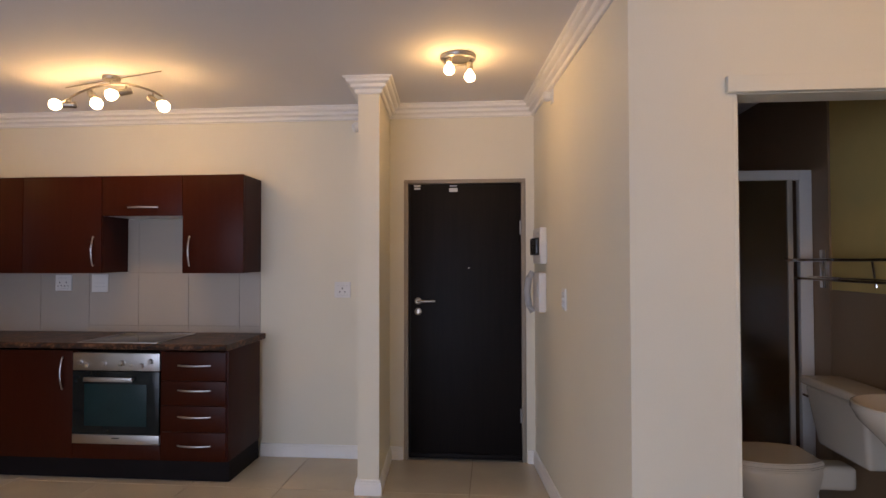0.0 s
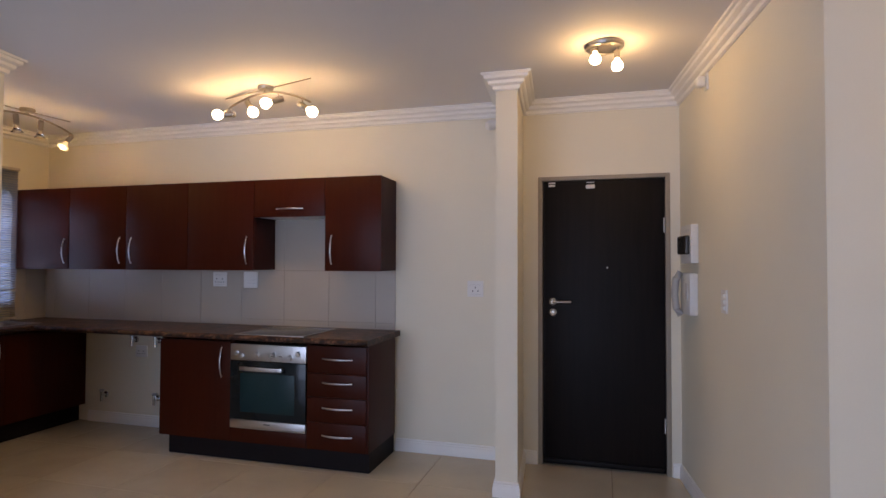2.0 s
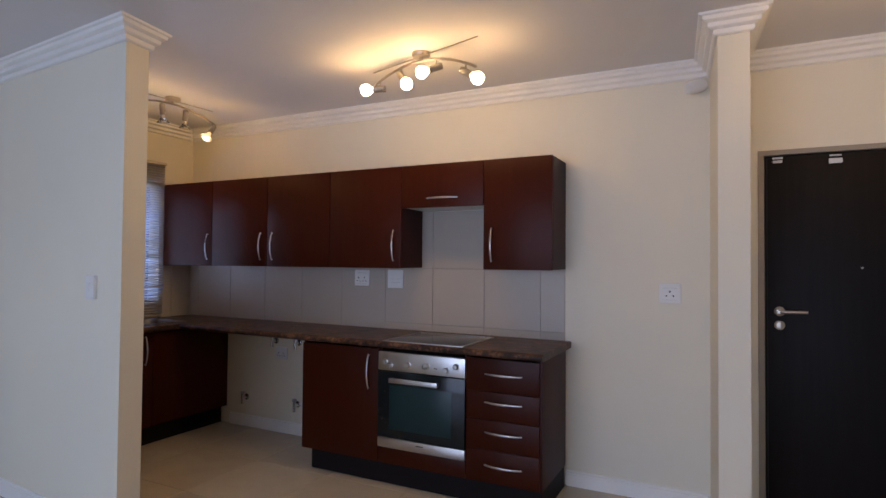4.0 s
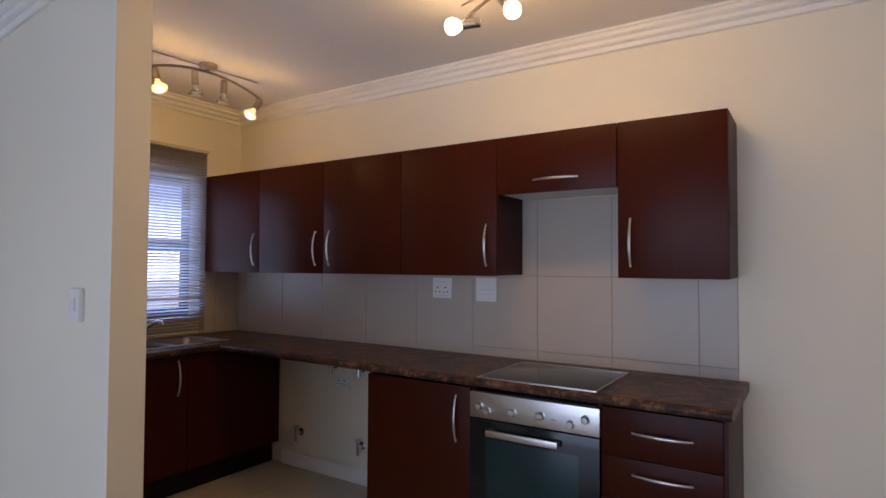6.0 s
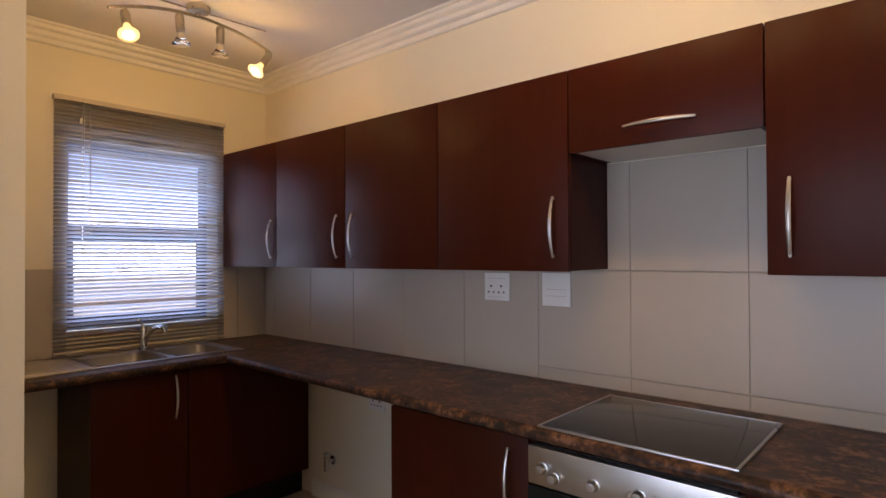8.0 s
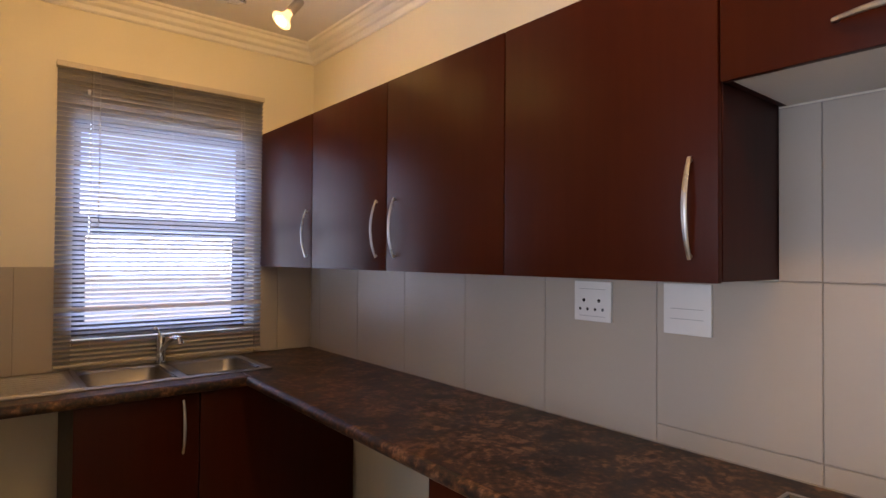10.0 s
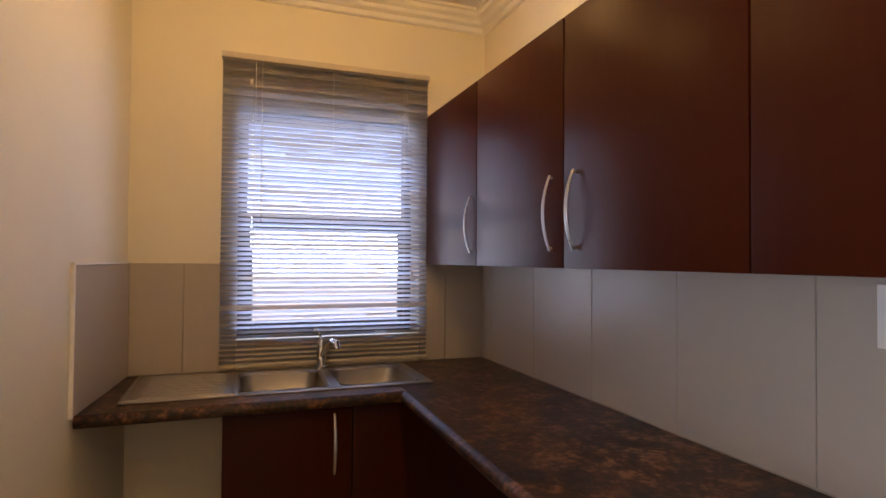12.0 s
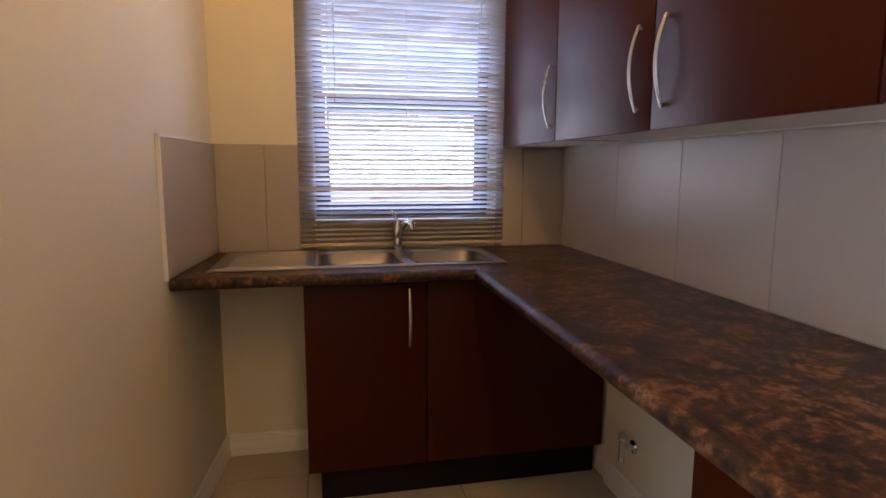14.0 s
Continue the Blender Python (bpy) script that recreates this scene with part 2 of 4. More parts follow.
def mesh_of(name, bm, mat, smooth=False):
    me = bpy.data.meshes.new(name)
    bm.to_mesh(me)
    bm.free()
    me.materials.append(mat)
    if smooth:
        for p in me.polygons:
            p.use_smooth = True
        me.set_sharp_from_angle(angle=radians(40))
    return me


def thing(name, place, label, category, group="", kind=""):
    ob = new(name)
    ob.empty_display_size = 0.1
    ob.location = place
    ob["at"] = list(place)
    return tagged(ob, label, category, group, kind)


def part(name, bm, mat, parent, label="", smooth=True):
    """Links a bmesh, drawn in world places, as one mesh under a thing or a part."""
    root = parent
    while root.parent:
        root = root.parent
    base = Vector(root["at"]) if "at" in root.keys() else Vector((0, 0, 0))
    bmesh.ops.translate(bm, verts=bm.verts, vec=-base)
    ob = new(name, mesh_of(name, bm, mat, smooth))
    ob.parent = parent
    return tagged(ob, label)


def single(name, bm, mat, label, category, group="", kind="", smooth=True):
    return tagged(new(name, mesh_of(name, bm, mat, smooth)), label, category, group, kind)


def structure(name, bm, mat, label, category, smooth=False):
    return single(name, bm, mat, label, category, kind="structure", smooth=smooth)


# ---- the plan ----
BACK, WINX, TOP = 3.97, -4.09, 2.578
A0, A1 = (-4.09, 2.425), (-4.09, BACK)
NIB = [(0.200, BACK), (0.250, 3.33), (0.385, 3.33), (0.335, BACK)]
C0, C1 = (1.385, BACK), (1.590, 2.0)
EAST, SOUTH, WEST = 3.9, -3.2, -4.6
PART_W, PART_N, PART_E = (WEST, 2.325), (-2.367, 2.148), (-2.388, 2.287)

# floor slab and ceiling
structure("floor", box(-5.0, 4.3, -3.5, 4.7, -0.12, -0.004), M_GROUT, "grouted bed under cream ceramic floor tiles", "floor")
FLOOR = bpy.data.objects["floor"]
structure("ceiling", box(-5.0, 4.3, -3.5, 4.7, TOP, TOP + 0.15), M_CEIL, "smooth white painted plaster ceiling", "ceiling")

# walls
WX0, WX1 = -4.31, WINX
OP_Y0, OP_Y1, OP_Z0, OP_Z1 = 2.835, 3.635, 1.03, 2.03
bm = bmesh.new()
add_box(bm, WX0, WX1, 2.2, OP_Y0, 0, TOP)
add_box(bm, WX0, WX1, OP_Y1, 4.2, 0, TOP)
add_box(bm, WX0, WX1, OP_Y0, OP_Y1, 0, OP_Z0)
add_box(bm, WX0, WX1, OP_Y0, OP_Y1, OP_Z1, TOP)
WALL_WEST = structure("wall_west", bm, M_WALL, "cream painted wall with the kitchen window", "wall")

DX0, DX1, DZ = 0.452, 1.312, 2.02
bm = bmesh.new()
add_box(bm, WINX, DX0, BACK, 4.2, 0, TOP)
add_box(bm, DX1, 1.7, BACK, 4.2, 0, TOP)
add_box(bm, DX0, DX1, BACK, 4.2, DZ, TOP)
WALL_NORTH = structure("wall_north", bm, M_WALL, "cream painted back wall behind kitchen and entrance", "wall")
structure("landing_wall", box(0.2, 1.6, 4.32, 4.4, 0, TOP), M_WALL, "plain wall outside the closed entrance door", "wall")

structure("wall_nib", add_prism(bmesh.new(), NIB, 0, TOP), M_WALL, "narrow cream painted nib wall beside the entrance", "wall")
structure("wall_partition", add_prism(bmesh.new(), [(WEST, 2.325), PART_N, PART_E, A0, (WX0, 2.43), (WEST, 2.45)], 0, TOP), M_WALL,
          "cream painted partition between kitchen and living room", "wall")
structure("wall_corridor", add_prism(bmesh.new(), [C0, C1, (1.72, 2.0), (1.72, 2.13), (1.56, BACK)], 0, TOP), M_WALL,
          "cream painted wall beside the entrance door", "wall")

# bathroom wall with its doorway
BX0, BX1, BZ = 1.975, 2.80, 2.045
bm = bmesh.new()
add_box(bm, 1.72, BX0, 2.0, 2.12, 0, TOP)
add_box(bm, BX1, EAST, 2.0, 2.12, 0, TOP)
add_box(bm, BX0, BX1, 2.0, 2.12, BZ, TOP)
structure("wall_bathroom", bm, M_WALL, "cream painted wall with the open bathroom doorway", "wall")
bm = bmesh.new()
add_box(bm, 1.935, 2.86, 1.972, 2.0, 2.047, 2.109, 0.006)
structure("door_lintel_trim", bm, M_WALL, "cream painted lintel band over the bathroom doorway", "trim", True)
bm = bmesh.new()
add_box(bm, BX0 - 0.012, BX0 + 0.004, 1.998, 2.125, 0, BZ, 0.004)
structure("bathroom_door_jamb", bm, M_WALL, "cream painted jamb of the bathroom doorway", "trim", True)

# living room shell
structure("wall_east", box(EAST, EAST + 0.2, -3.5, 4.7, 0, TOP), M_WALL, "plain cream painted outer wall", "wall")
structure("wall_living_west", box(WEST - 0.2, WEST, -3.5, 2.45, 0, TOP), M_WALL, "plain cream painted living room wall", "wall")
bm = bmesh.new()
add_box(bm, WEST, -3.2, SOUTH - 0.2, SOUTH, 0, TOP)
add_box(bm, 1.2, EAST, SOUTH - 0.2, SOUTH, 0, TOP)
add_box(bm, -3.2, 1.2, SOUTH - 0.2, SOUTH, 2.12, TOP)
structure("wall_south", bm, M_WALL, "cream painted wall with the glazed garden door", "wall")

# stepped cornice round the whole room
Z = TOP
STEPS = [(0.0, Z - 0.094), (0.012, Z - 0.094), (0.018, Z - 0.088), (0.020, Z - 0.068), (0.034, Z - 0.064), (0.042, Z - 0.058),
         (0.044, Z - 0.040), (0.056, Z - 0.036), (0.066, Z - 0.030), (0.068, Z - 0.013), (0.082, Z - 0.010), (0.086, Z + 0.001), (0.0, Z + 0.001)]
LOOP = [A0, A1, NIB[0], NIB[1], NIB[2], NIB[3], C0, C1, (EAST, 2.0), (EAST, SOUTH), (WEST, SOUTH), PART_W, PART_N, PART_E]
structure("cornice", add_sweep(bmesh.new(), LOOP, STEPS, closed=True), M_WHITE, "white stepped plaster cornice", "cornice")

# skirting boards
SKIRT = [(0.0, 0.0), (0.017, 0.0), (0.017, 0.058), (0.014, 0.062), (0.014, 0.074), (0.010, 0.078), (0.010, 0.088), (0.004, 0.094), (0.0, 0.094)]
for run in ([(-3.56, BACK), (-2.30, BACK)], [(-0.63, BACK), NIB[0], NIB[1], NIB[2], NIB[3], (DX0 - 0.02, BACK)], [(DX1 + 0.02, BACK), C0, C1, (BX0 - 0.02, 2.0)],
            [(BX1, 2.0), (EAST, 2.0), (EAST, SOUTH), (1.2, SOUTH)], [(-3.2, SOUTH), (WEST, SOUTH), PART_W, PART_N, PART_E, A0, (WINX, 2.80)]):
    structure("baseboard", add_sweep(bmesh.new(), run, SKIRT), M_WHITE, "white painted grooved skirting board", "baseboard", True)

# ---- kitchen window, blind, outside ----
win = thing("window_1", (-4.24, 3.225, OP_Z0), "dark aluminium kitchen window behind the blind", "window", kind="structure")
bm = bmesh.new()
for y0, y1, z0, z1 in ((OP_Y0, OP_Y0 + 0.04, OP_Z0, OP_Z1), (OP_Y1 - 0.04, OP_Y1, OP_Z0, OP_Z1), (OP_Y0 + 0.04, OP_Y1 - 0.04, OP_Z0, OP_Z0 + 0.045),
                       (OP_Y0 + 0.04, OP_Y1 - 0.04, OP_Z1 - 0.04, OP_Z1), (OP_Y0 + 0.04, OP_Y1 - 0.04, 1.53, 1.585)):
    add_box(bm, -4.265, -4.215, y0, y1, z0, z1, 0.004)
part("window_frame", bm, M_WINFRAME, win)
bm = bmesh.new()
for y0, y1, z0, z1 in ((3.57, 3.595, 1.075, 1.53), (2.875, 2.90, 1.075, 1.53), (2.90, 3.57, 1.075, 1.10), (2.90, 3.57, 1.505, 1.53)):
    add_box(bm, -4.235, -4.21, y0, y1, z0, z1, 0.003)
part("sash", bm, M_WINFRAME, win)
for z0, z1 in ((OP_Z0 + 0.045, 1.53), (1.585, OP_Z1 - 0.04)):
    p = part("pane", box(-4.248, -4.242, OP_Y0 + 0.04, OP_Y1 - 0.04, z0, z1), M_PANE, win)
    p.visible_shadow = False
part("window_sill", box(-4.21, -4.075, OP_Y0 + 0.002, OP_Y1 - 0.002, OP_Z0 - 0.02, OP_Z0 + 0.008, 0.004), M_SPLASH, win)

BL_Y0, BL_Y1, BL_Z0, BL_Z1, BL_X = 2.768, 3.666, 0.925, 2.238, -4.062
blind = thing("venetian_blind", (BL_X, 3.225, BL_Z0), "taupe aluminium venetian blind hung over the kitchen window", "blind")
bm = box(BL_X - 0.020, BL_X + 0.018, BL_Y0 - 0.004, BL_Y1 + 0.004, BL_Z1 - 0.025, BL_Z1, 0.003)
part("headrail", bm, M_RAIL, blind)
part("bottom_rail", box(BL_X - 0.012, BL_X + 0.012, BL_Y0, BL_Y1, BL_Z0, BL_Z0 + 0.012, 0.003), M_RAIL, blind)
pitch, count = 0.0205, 62
bm = bmesh.new()
rows = []
for k in range(5):
    u = -0.0125 + 0.025 * k / 4
    h = 0.0022 * (1 - (u / 0.0125) ** 2)
    ca, sa = math.cos(radians(34)), math.sin(radians(34))
    rows.append([bm.verts.new((u * ca - h * sa, y, u * sa + h * ca)) for y in (BL_Y0 - 3.225, BL_Y1 - 3.225)])
for k in range(4):
    bm.faces.new((rows[k][0], rows[k + 1][0], rows[k + 1][1], rows[k][1]))
bmesh.ops.solidify(bm, geom=bm.faces[:], thickness=0.0005)
slat_mesh = mesh_of("slat", bm, M_SLAT, True)
rng = random.Random(4)
for i in range(count):
    ob = new("slat", slat_mesh)
    ob.parent = blind
    ob.location = (rng.uniform(-0.0006, 0.0006), 0, 0.022 + i * pitch + rng.uniform(-0.0003, 0.0003))
    ob.rotation_euler = (rng.uniform(-0.0002, 0.0002), radians(rng.uniform(-0.8, 0.8)), 0)
    if i == 11:
        ob.location.x = 0.008
        ob.rotation_euler = (0.004, radians(82), 0)
for y in (2.90, 3.225, 3.55):
    part("ladder_cord", add_tube(bmesh.new(), [(BL_X + 0.0135, y, BL_Z0 + 0.01), (BL_X + 0.0135, y, BL_Z1 - 0.02)], 0.0009, 5), M_CORD, blind)
bm = add_tube(bmesh.new(), [(BL_X + 0.024, 2.925, BL_Z1 - 0.02), (BL_X + 0.024, 2.925, 1.25)], 0.0009, 5)
for i in range(24):
    add_lathe(bm, [(0.0008, -0.006), (0.0034, -0.003), (0.0034, 0.003), (0.0008, 0.006)], pose(BL_X + 0.024, 2.925, 2.02 - i * 0.021), 6)
part("bead_chain", bm, M_CORD, blind, "white bead chain")
part("chain_tag", box(BL_X + 0.021, BL_X + 0.025, 2.876, 2.888, 2.105, 2.128, 0.001), M_CORD, blind)
part("tilt_wand", add_tube(bmesh.new(), [(BL_X + 0.024, 2.89, BL_Z1 - 0.02), (BL_X + 0.027, 2.888, 1.42)], 0.003, 6), M_BULBGLASS, blind)
part("lift_cord", add_tube(bmesh.new(), [(BL_X + 0.024, 3.555, BL_Z1 - 0.02), (BL_X + 0.025, 3.575, 1.75), (BL_X + 0.024, 3.585, 1.33)], 0.001, 5), M_CORD, blind)
part("cord_tassel", add_lathe(bmesh.new(), [(0.002, 0.03), (0.005, 0.02), (0.006, 0.0)], pose(BL_X + 0.024, 3.585, 1.30), 10), M_CORD, blind)

# outside
structure("ground", box(-400, 400, -400, 400, -0.35, -0.15), M_GROUND, "pale paved ground outside", "ground")
backdrop_mat = bpy.data.materials.new("bright_hazy_sky_backdrop")
backdrop_mat.use_nodes = True
bt = backdrop_mat.node_tree
bco = bt.nodes.new("ShaderNodeNewGeometry")
bsep = bt.nodes.new("ShaderNodeSeparateXYZ")
bramp = bt.nodes.new("ShaderNodeMapRange")
bramp.inputs["From Min"].default_value, bramp.inputs["From Max"].default_value = 3.0, 9.0
bcol = bt.nodes.new("ShaderNodeValToRGB")
bcol.color_ramp.elements[0].color, bcol.color_ramp.elements[1].color = (1.0, 1.0, 1.0, 1), (0.15, 0.23, 0.48, 1)
bt.links.new(bco.outputs["Position"], bsep.inputs[0])
bt.links.new(bsep.outputs["Z"], bramp.inputs[0])
bt.links.new(bramp.outputs[0], bcol.inputs[0])
bb = bt.nodes["Principled BSDF"]
bt.links.new(bcol.outputs[0], bb.inputs["Emission Color"])
bb.inputs["Emission Strength"].default_value = 4.0
bb.inputs["Base Color"].default_value = (0.3, 0.3, 0.3, 1)
structure("backdrop", box(-58.2, -58.0, -70, 76, -0.15, 40), backdrop_mat, "bright hazy sky in the distance outside", "backdrop")
bm = box(-10.4, -10.2, -6, 14, -0.15, 0.36)
out = structure("boundary_wall", bm, M_OUT_WALL, "pale plastered boundary wall outside the window", "wall")
structure("boundary_coping", box(-10.45, -10.15, -6, 14, 0.36, 0.43, 0.02), M_RED_ROOF, "red clay coping on the boundary wall", "coping")

# ---- entrance door ----
door = thing("door_1", (0.882, BACK + 0.03, 0.0), "closed dark wenge flush entrance door", "door", kind="structure")
leaf = part("door_leaf", box(DX0 + 0.022, DX1 - 0.022, BACK + 0.012, BACK + 0.054, 0.012, DZ - 0.018, 0.003), M_DOOR, door, "near-black wenge door leaf")
part("rebate_strip", box(DX0 + 0.030, DX0 + 0.036, BACK + 0.0105, BACK + 0.02, 0.02, DZ - 0.03), M_HOLE, leaf)
part("weather_bar", box(DX0 + 0.03, DX1 - 0.03, BACK - 0.004, BACK + 0.013, 0.016, 0.05, 0.004), M_DOOR, leaf)
bm = bmesh.new()
add_box(bm, DX0 - 0.012, DX0 + 0.019, BACK - 0.006, BACK + 0.10, 0, DZ + 0.002, 0.003)
add_box(bm, DX1 - 0.019, DX1 + 0.012, BACK - 0.006, BACK + 0.10, 0, DZ + 0.002, 0.003)
add_box(bm, DX0 - 0.012, DX1 + 0.012, BACK - 0.0065, BACK + 0.10, DZ - 0.014, DZ + 0.014, 0.003)
part("door_frame", bm, M_DOORFRAME, door, "painted steel door frame")
HX = 0.543
bm = bmesh.new()
add_lathe(bm, [(0.026, 0), (0.026, 0.006), (0.022, 0.009), (0.010, 0.010), (0.010, 0.045)], pose(HX, BACK + 0.012, 1.148, 90, 0, 0), 24)
add_tube(bm, [(HX, BACK - 0.030, 1.148), (HX + 0.03, BACK - 0.036, 1.148), (HX + 0.075, BACK - 0.036, 1.149), (HX + 0.128, BACK - 0.033, 1.150)], 0.0085, 12)
part("door_handle", bm, M_NICKEL, door, "satin lever handle")
bm = add_lathe(bmesh.new(), [(0.026, 0), (0.026, 0.006), (0.020, 0.009), (0.0005, 0.009)], pose(HX, BACK + 0.012, 1.072, 90, 0, 0), 24)
add_box(bm, HX - 0.003, HX + 0.003, BACK + 0.0005, BACK + 0.004, 1.058, 1.086)
part("lock_escutcheon", bm, M_NICKEL, door)
for z in (1.68, 0.33):
    part("hinge", add_tube(bmesh.new(), [(DX1 - 0.026, BACK + 0.008, z - 0.05), (DX1 - 0.026, BACK + 0.008, z + 0.05)], 0.007, 10), M_STEEL, door)
part("peephole", add_lathe(bmesh.new(), [(0.006, 0), (0.006, 0.003), (0.0005, 0.003)], pose(0.915, BACK + 0.012, 1.39, 90, 0, 0), 12), M_NICKEL, door)
for x0, x1, z0, z1 in ((0.512, 0.562, 1.985, 1.996), (0.514, 0.560, 1.964, 1.978), (0.776, 0.830, 1.984, 1.992)):
    part("label_strip", box(x0, x1, BACK + 0.009, BACK + 0.0125, z0, z1), M_STICKER, leaf)
part("alarm_contact", box(0.772, 0.834, BACK + 0.0, BACK + 0.0125, 1.944, 1.972, 0.006), M_PLASTIC, leaf)

# ---- kitchen cabinets ----
def bow_handle(parent, p, axis, length, out, mat=None):
    """A bowed bar handle centred at p, along axis, standing off along out."""
    p, axis, out = Vector(p), Vector(axis), Vector(out)
    bm = bmesh.new()
    n = 14
    side = axis.cross(out)
    rings = []
    for i in range(n + 1):
        t = i / n * 2 - 1
        c = p + axis * (t * length / 2) + out * (0.007 + 0.023 * (1 - t * t))
        w = 0.0065 - 0.002 * t * t
        d = 0.0032
        rings.append([bm.verts.new(c + side * w * math.cos(a) + out * d * math.sin(a)) for a in [2 * math.pi * k / 8 for k in range(8)]])
    for i in range(n):
        for k in range(8):
            bm.faces.new((rings[i][k], rings[i][(k + 1) % 8], rings[i + 1][(k + 1) % 8], rings[i + 1][k]))
    bm.faces.new(rings[0][::-1])
    bm.faces.new(rings[-1])
    for s in (-0.93, 0.93):
        add_tube(bm, [p + axis * (s * length / 2) - out * 0.001, p + axis * (s * length / 2) + out * 0.012], 0.0042, 8)
    bmesh.ops.recalc_face_normals(bm, faces=bm.faces[:])
    return part("handle", bm, mat or M_STEEL, parent, "bowed brushed-steel handle")


UF, UZ0, UZ1 = 3.665, 1.357, 2.048
UX = (-4.075, -3.481, -2.885, -2.286, -1.684, -1.085, -0.638)


def wall_unit(x0, x1, z0, doors, label, exposed=False):
    """doors: (x0, x1, handle x) or, for a lift-up flap, (x0, x1, None)."""
    u = thing("wall_cabinet", ((x0 + x1) / 2, BACK, z0), label, "cabinet", "wall cabinets over the worktop")
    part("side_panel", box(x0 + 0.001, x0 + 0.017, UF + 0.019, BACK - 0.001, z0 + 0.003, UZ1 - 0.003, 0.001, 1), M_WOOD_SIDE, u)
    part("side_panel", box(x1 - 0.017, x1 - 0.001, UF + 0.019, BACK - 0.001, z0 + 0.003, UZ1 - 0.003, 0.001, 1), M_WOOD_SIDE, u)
    part("top_panel", box(x0 + 0.017, x1 - 0.017, UF + 0.019, BACK - 0.001, UZ1 - 0.019, UZ1 - 0.003), M_WOOD_SIDE, u)
    part("underside", box(x0 + 0.017, x1 - 0.017, UF + 0.021, BACK - 0.001, z0 + 0.003, z0 + 0.019), M_WHITE, u, "white melamine underside")
    for a, b, hx in doors:
        d = part("door", box(a + 0.0025, b - 0.0025, UF, UF + 0.018, z0, UZ1, 0.0022), M_WOOD, u)
        if hx is None:
            bow_handle(d, ((a + b) / 2 + 0.01, UF, z0 + 0.060), (1, 0, 0), 0.225, (0, -1, 0))
        else:
            bow_handle(d, (hx, UF, z0 + 0.155), (0, 0, 1), 0.215, (0, -1, 0))
    return u


wall_unit(UX[0], UX[1], UZ0, [(UX[0], UX[1], UX[1] - 0.045)], "mahogany single-door wall cabinet beside the kitchen window")
wall_unit(UX[1], UX[3], UZ0, [(UX[1], UX[2], UX[2] - 0.060), (UX[2], UX[3], UX[2] + 0.058)], "wide mahogany two-door wall cabinet")
wall_unit(UX[3], UX[4], UZ0, [(UX[3], UX[4], UX[4] - 0.058)], "mahogany single-door wall cabinet beside the hood recess")
wall_unit(UX[4], UX[5], 1.762, [(UX[4], UX[5], None)], "short mahogany flap cabinet above the hob")
wall_unit(UX[5], UX[6], UZ0, [(UX[5], UX[6], UX[5] + 0.058)], "narrow mahogany wall cabinet at the end of the row")

BF, BZ0, BZ1 = 3.412, 0.146, 0.862
BX = (-2.300, -1.688, -1.080, -0.636)


def base_body(u, x0, x1):
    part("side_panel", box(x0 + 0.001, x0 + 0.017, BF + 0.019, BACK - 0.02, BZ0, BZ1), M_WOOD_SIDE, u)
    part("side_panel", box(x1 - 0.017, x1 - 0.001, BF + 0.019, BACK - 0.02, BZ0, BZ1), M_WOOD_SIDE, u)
    part("base_panel", box(x0 + 0.017, x1 - 0.017, BF + 0.02, BACK - 0.02, BZ0, BZ0 + 0.016), M_WOOD_SIDE, u)
    part("back_panel", box(x0 + 0.017, x1 - 0.017, BACK - 0.036, BACK - 0.02, BZ0 + 0.016, BZ1), M_WOOD_SIDE, u)


u = thing("base_cabinet", ((BX[0] + BX[1]) / 2, BF, 0.0), "mahogany single-door base cabinet beside the oven", "cabinet", "base cabinets under the worktop")
base_body(u, BX[0], BX[1])
d = part("door", box(BX[0] + 0.0015, BX[1] - 0.0015, BF, BF + 0.018, BZ0 - 0.004, BZ1 - 0.012, 0.0022), M_WOOD, u)
bow_handle(d, (BX[1] - 0.072, BF, 0.70), (0, 0, 1), 0.22, (0, -1, 0))
part("plinth", box(BX[0] + 0.055, BX[1], 3.455, 3.472, 0.002, BZ0 - 0.002), M_PLINTH, u)
part("end_plinth", box(BX[0] + 0.055, BX[0] + 0.071, 3.472, 3.93, 0.002, BZ0 - 0.002), M_PLINTH, u)

u = thing("oven_housing", ((BX[1] + BX[2]) / 2, BF, 0.0), "mahogany housing cabinet around the built-in oven", "cabinet", "base cabinets under the worktop")
base_body(u, BX[1], BX[2])
part("lower_panel", box(BX[1] + 0.0015, BX[2] - 0.0015, BF, BF + 0.018, BZ0 - 0.004, 0.238, 0.002), M_WOOD, u)
part("plinth", box(BX[1], BX[2], 3.455, 3.472, 0.002, BZ0 - 0.002), M_PLINTH, u)

oven = thing("oven", ((BX[1] + BX[2]) / 2, BF, 0.24), "built-in electric oven with steel control panel and dark glass door", "oven")
ox0, ox1 = BX[1] + 0.004, BX[2] - 0.004
part("body", box(ox0 + 0.018, ox1 - 0.018, BF + 0.016, BACK - 0.06, 0.242, 0.84), M_DARKPLASTIC, oven)
panel = part("control_panel", box(ox0, ox1, BF - 0.008, BF + 0.014, 0.722, 0.836, 0.003), M_STEEL, oven, "brushed-steel control panel")
for fx, fz in ((0.085, 0.775), (0.150, 0.755), (0.36, 0.779 - 0.012), (0.58, 0.772), (0.80, 0.757), (0.905, 0.785)):
    kx = ox0 + fx * (ox1 - ox0)
    k = part("knob", add_lathe(bmesh.new(), [(0.0195, 0), (0.0195, 0.003), (0.0165, 0.004), (0.0155, 0.018), (0.013, 0.021), (0.0005, 0.0215)], pose(kx, BF - 0.008, fz, 90, 0, 0), 20), M_STEEL, panel, "round steel knob")
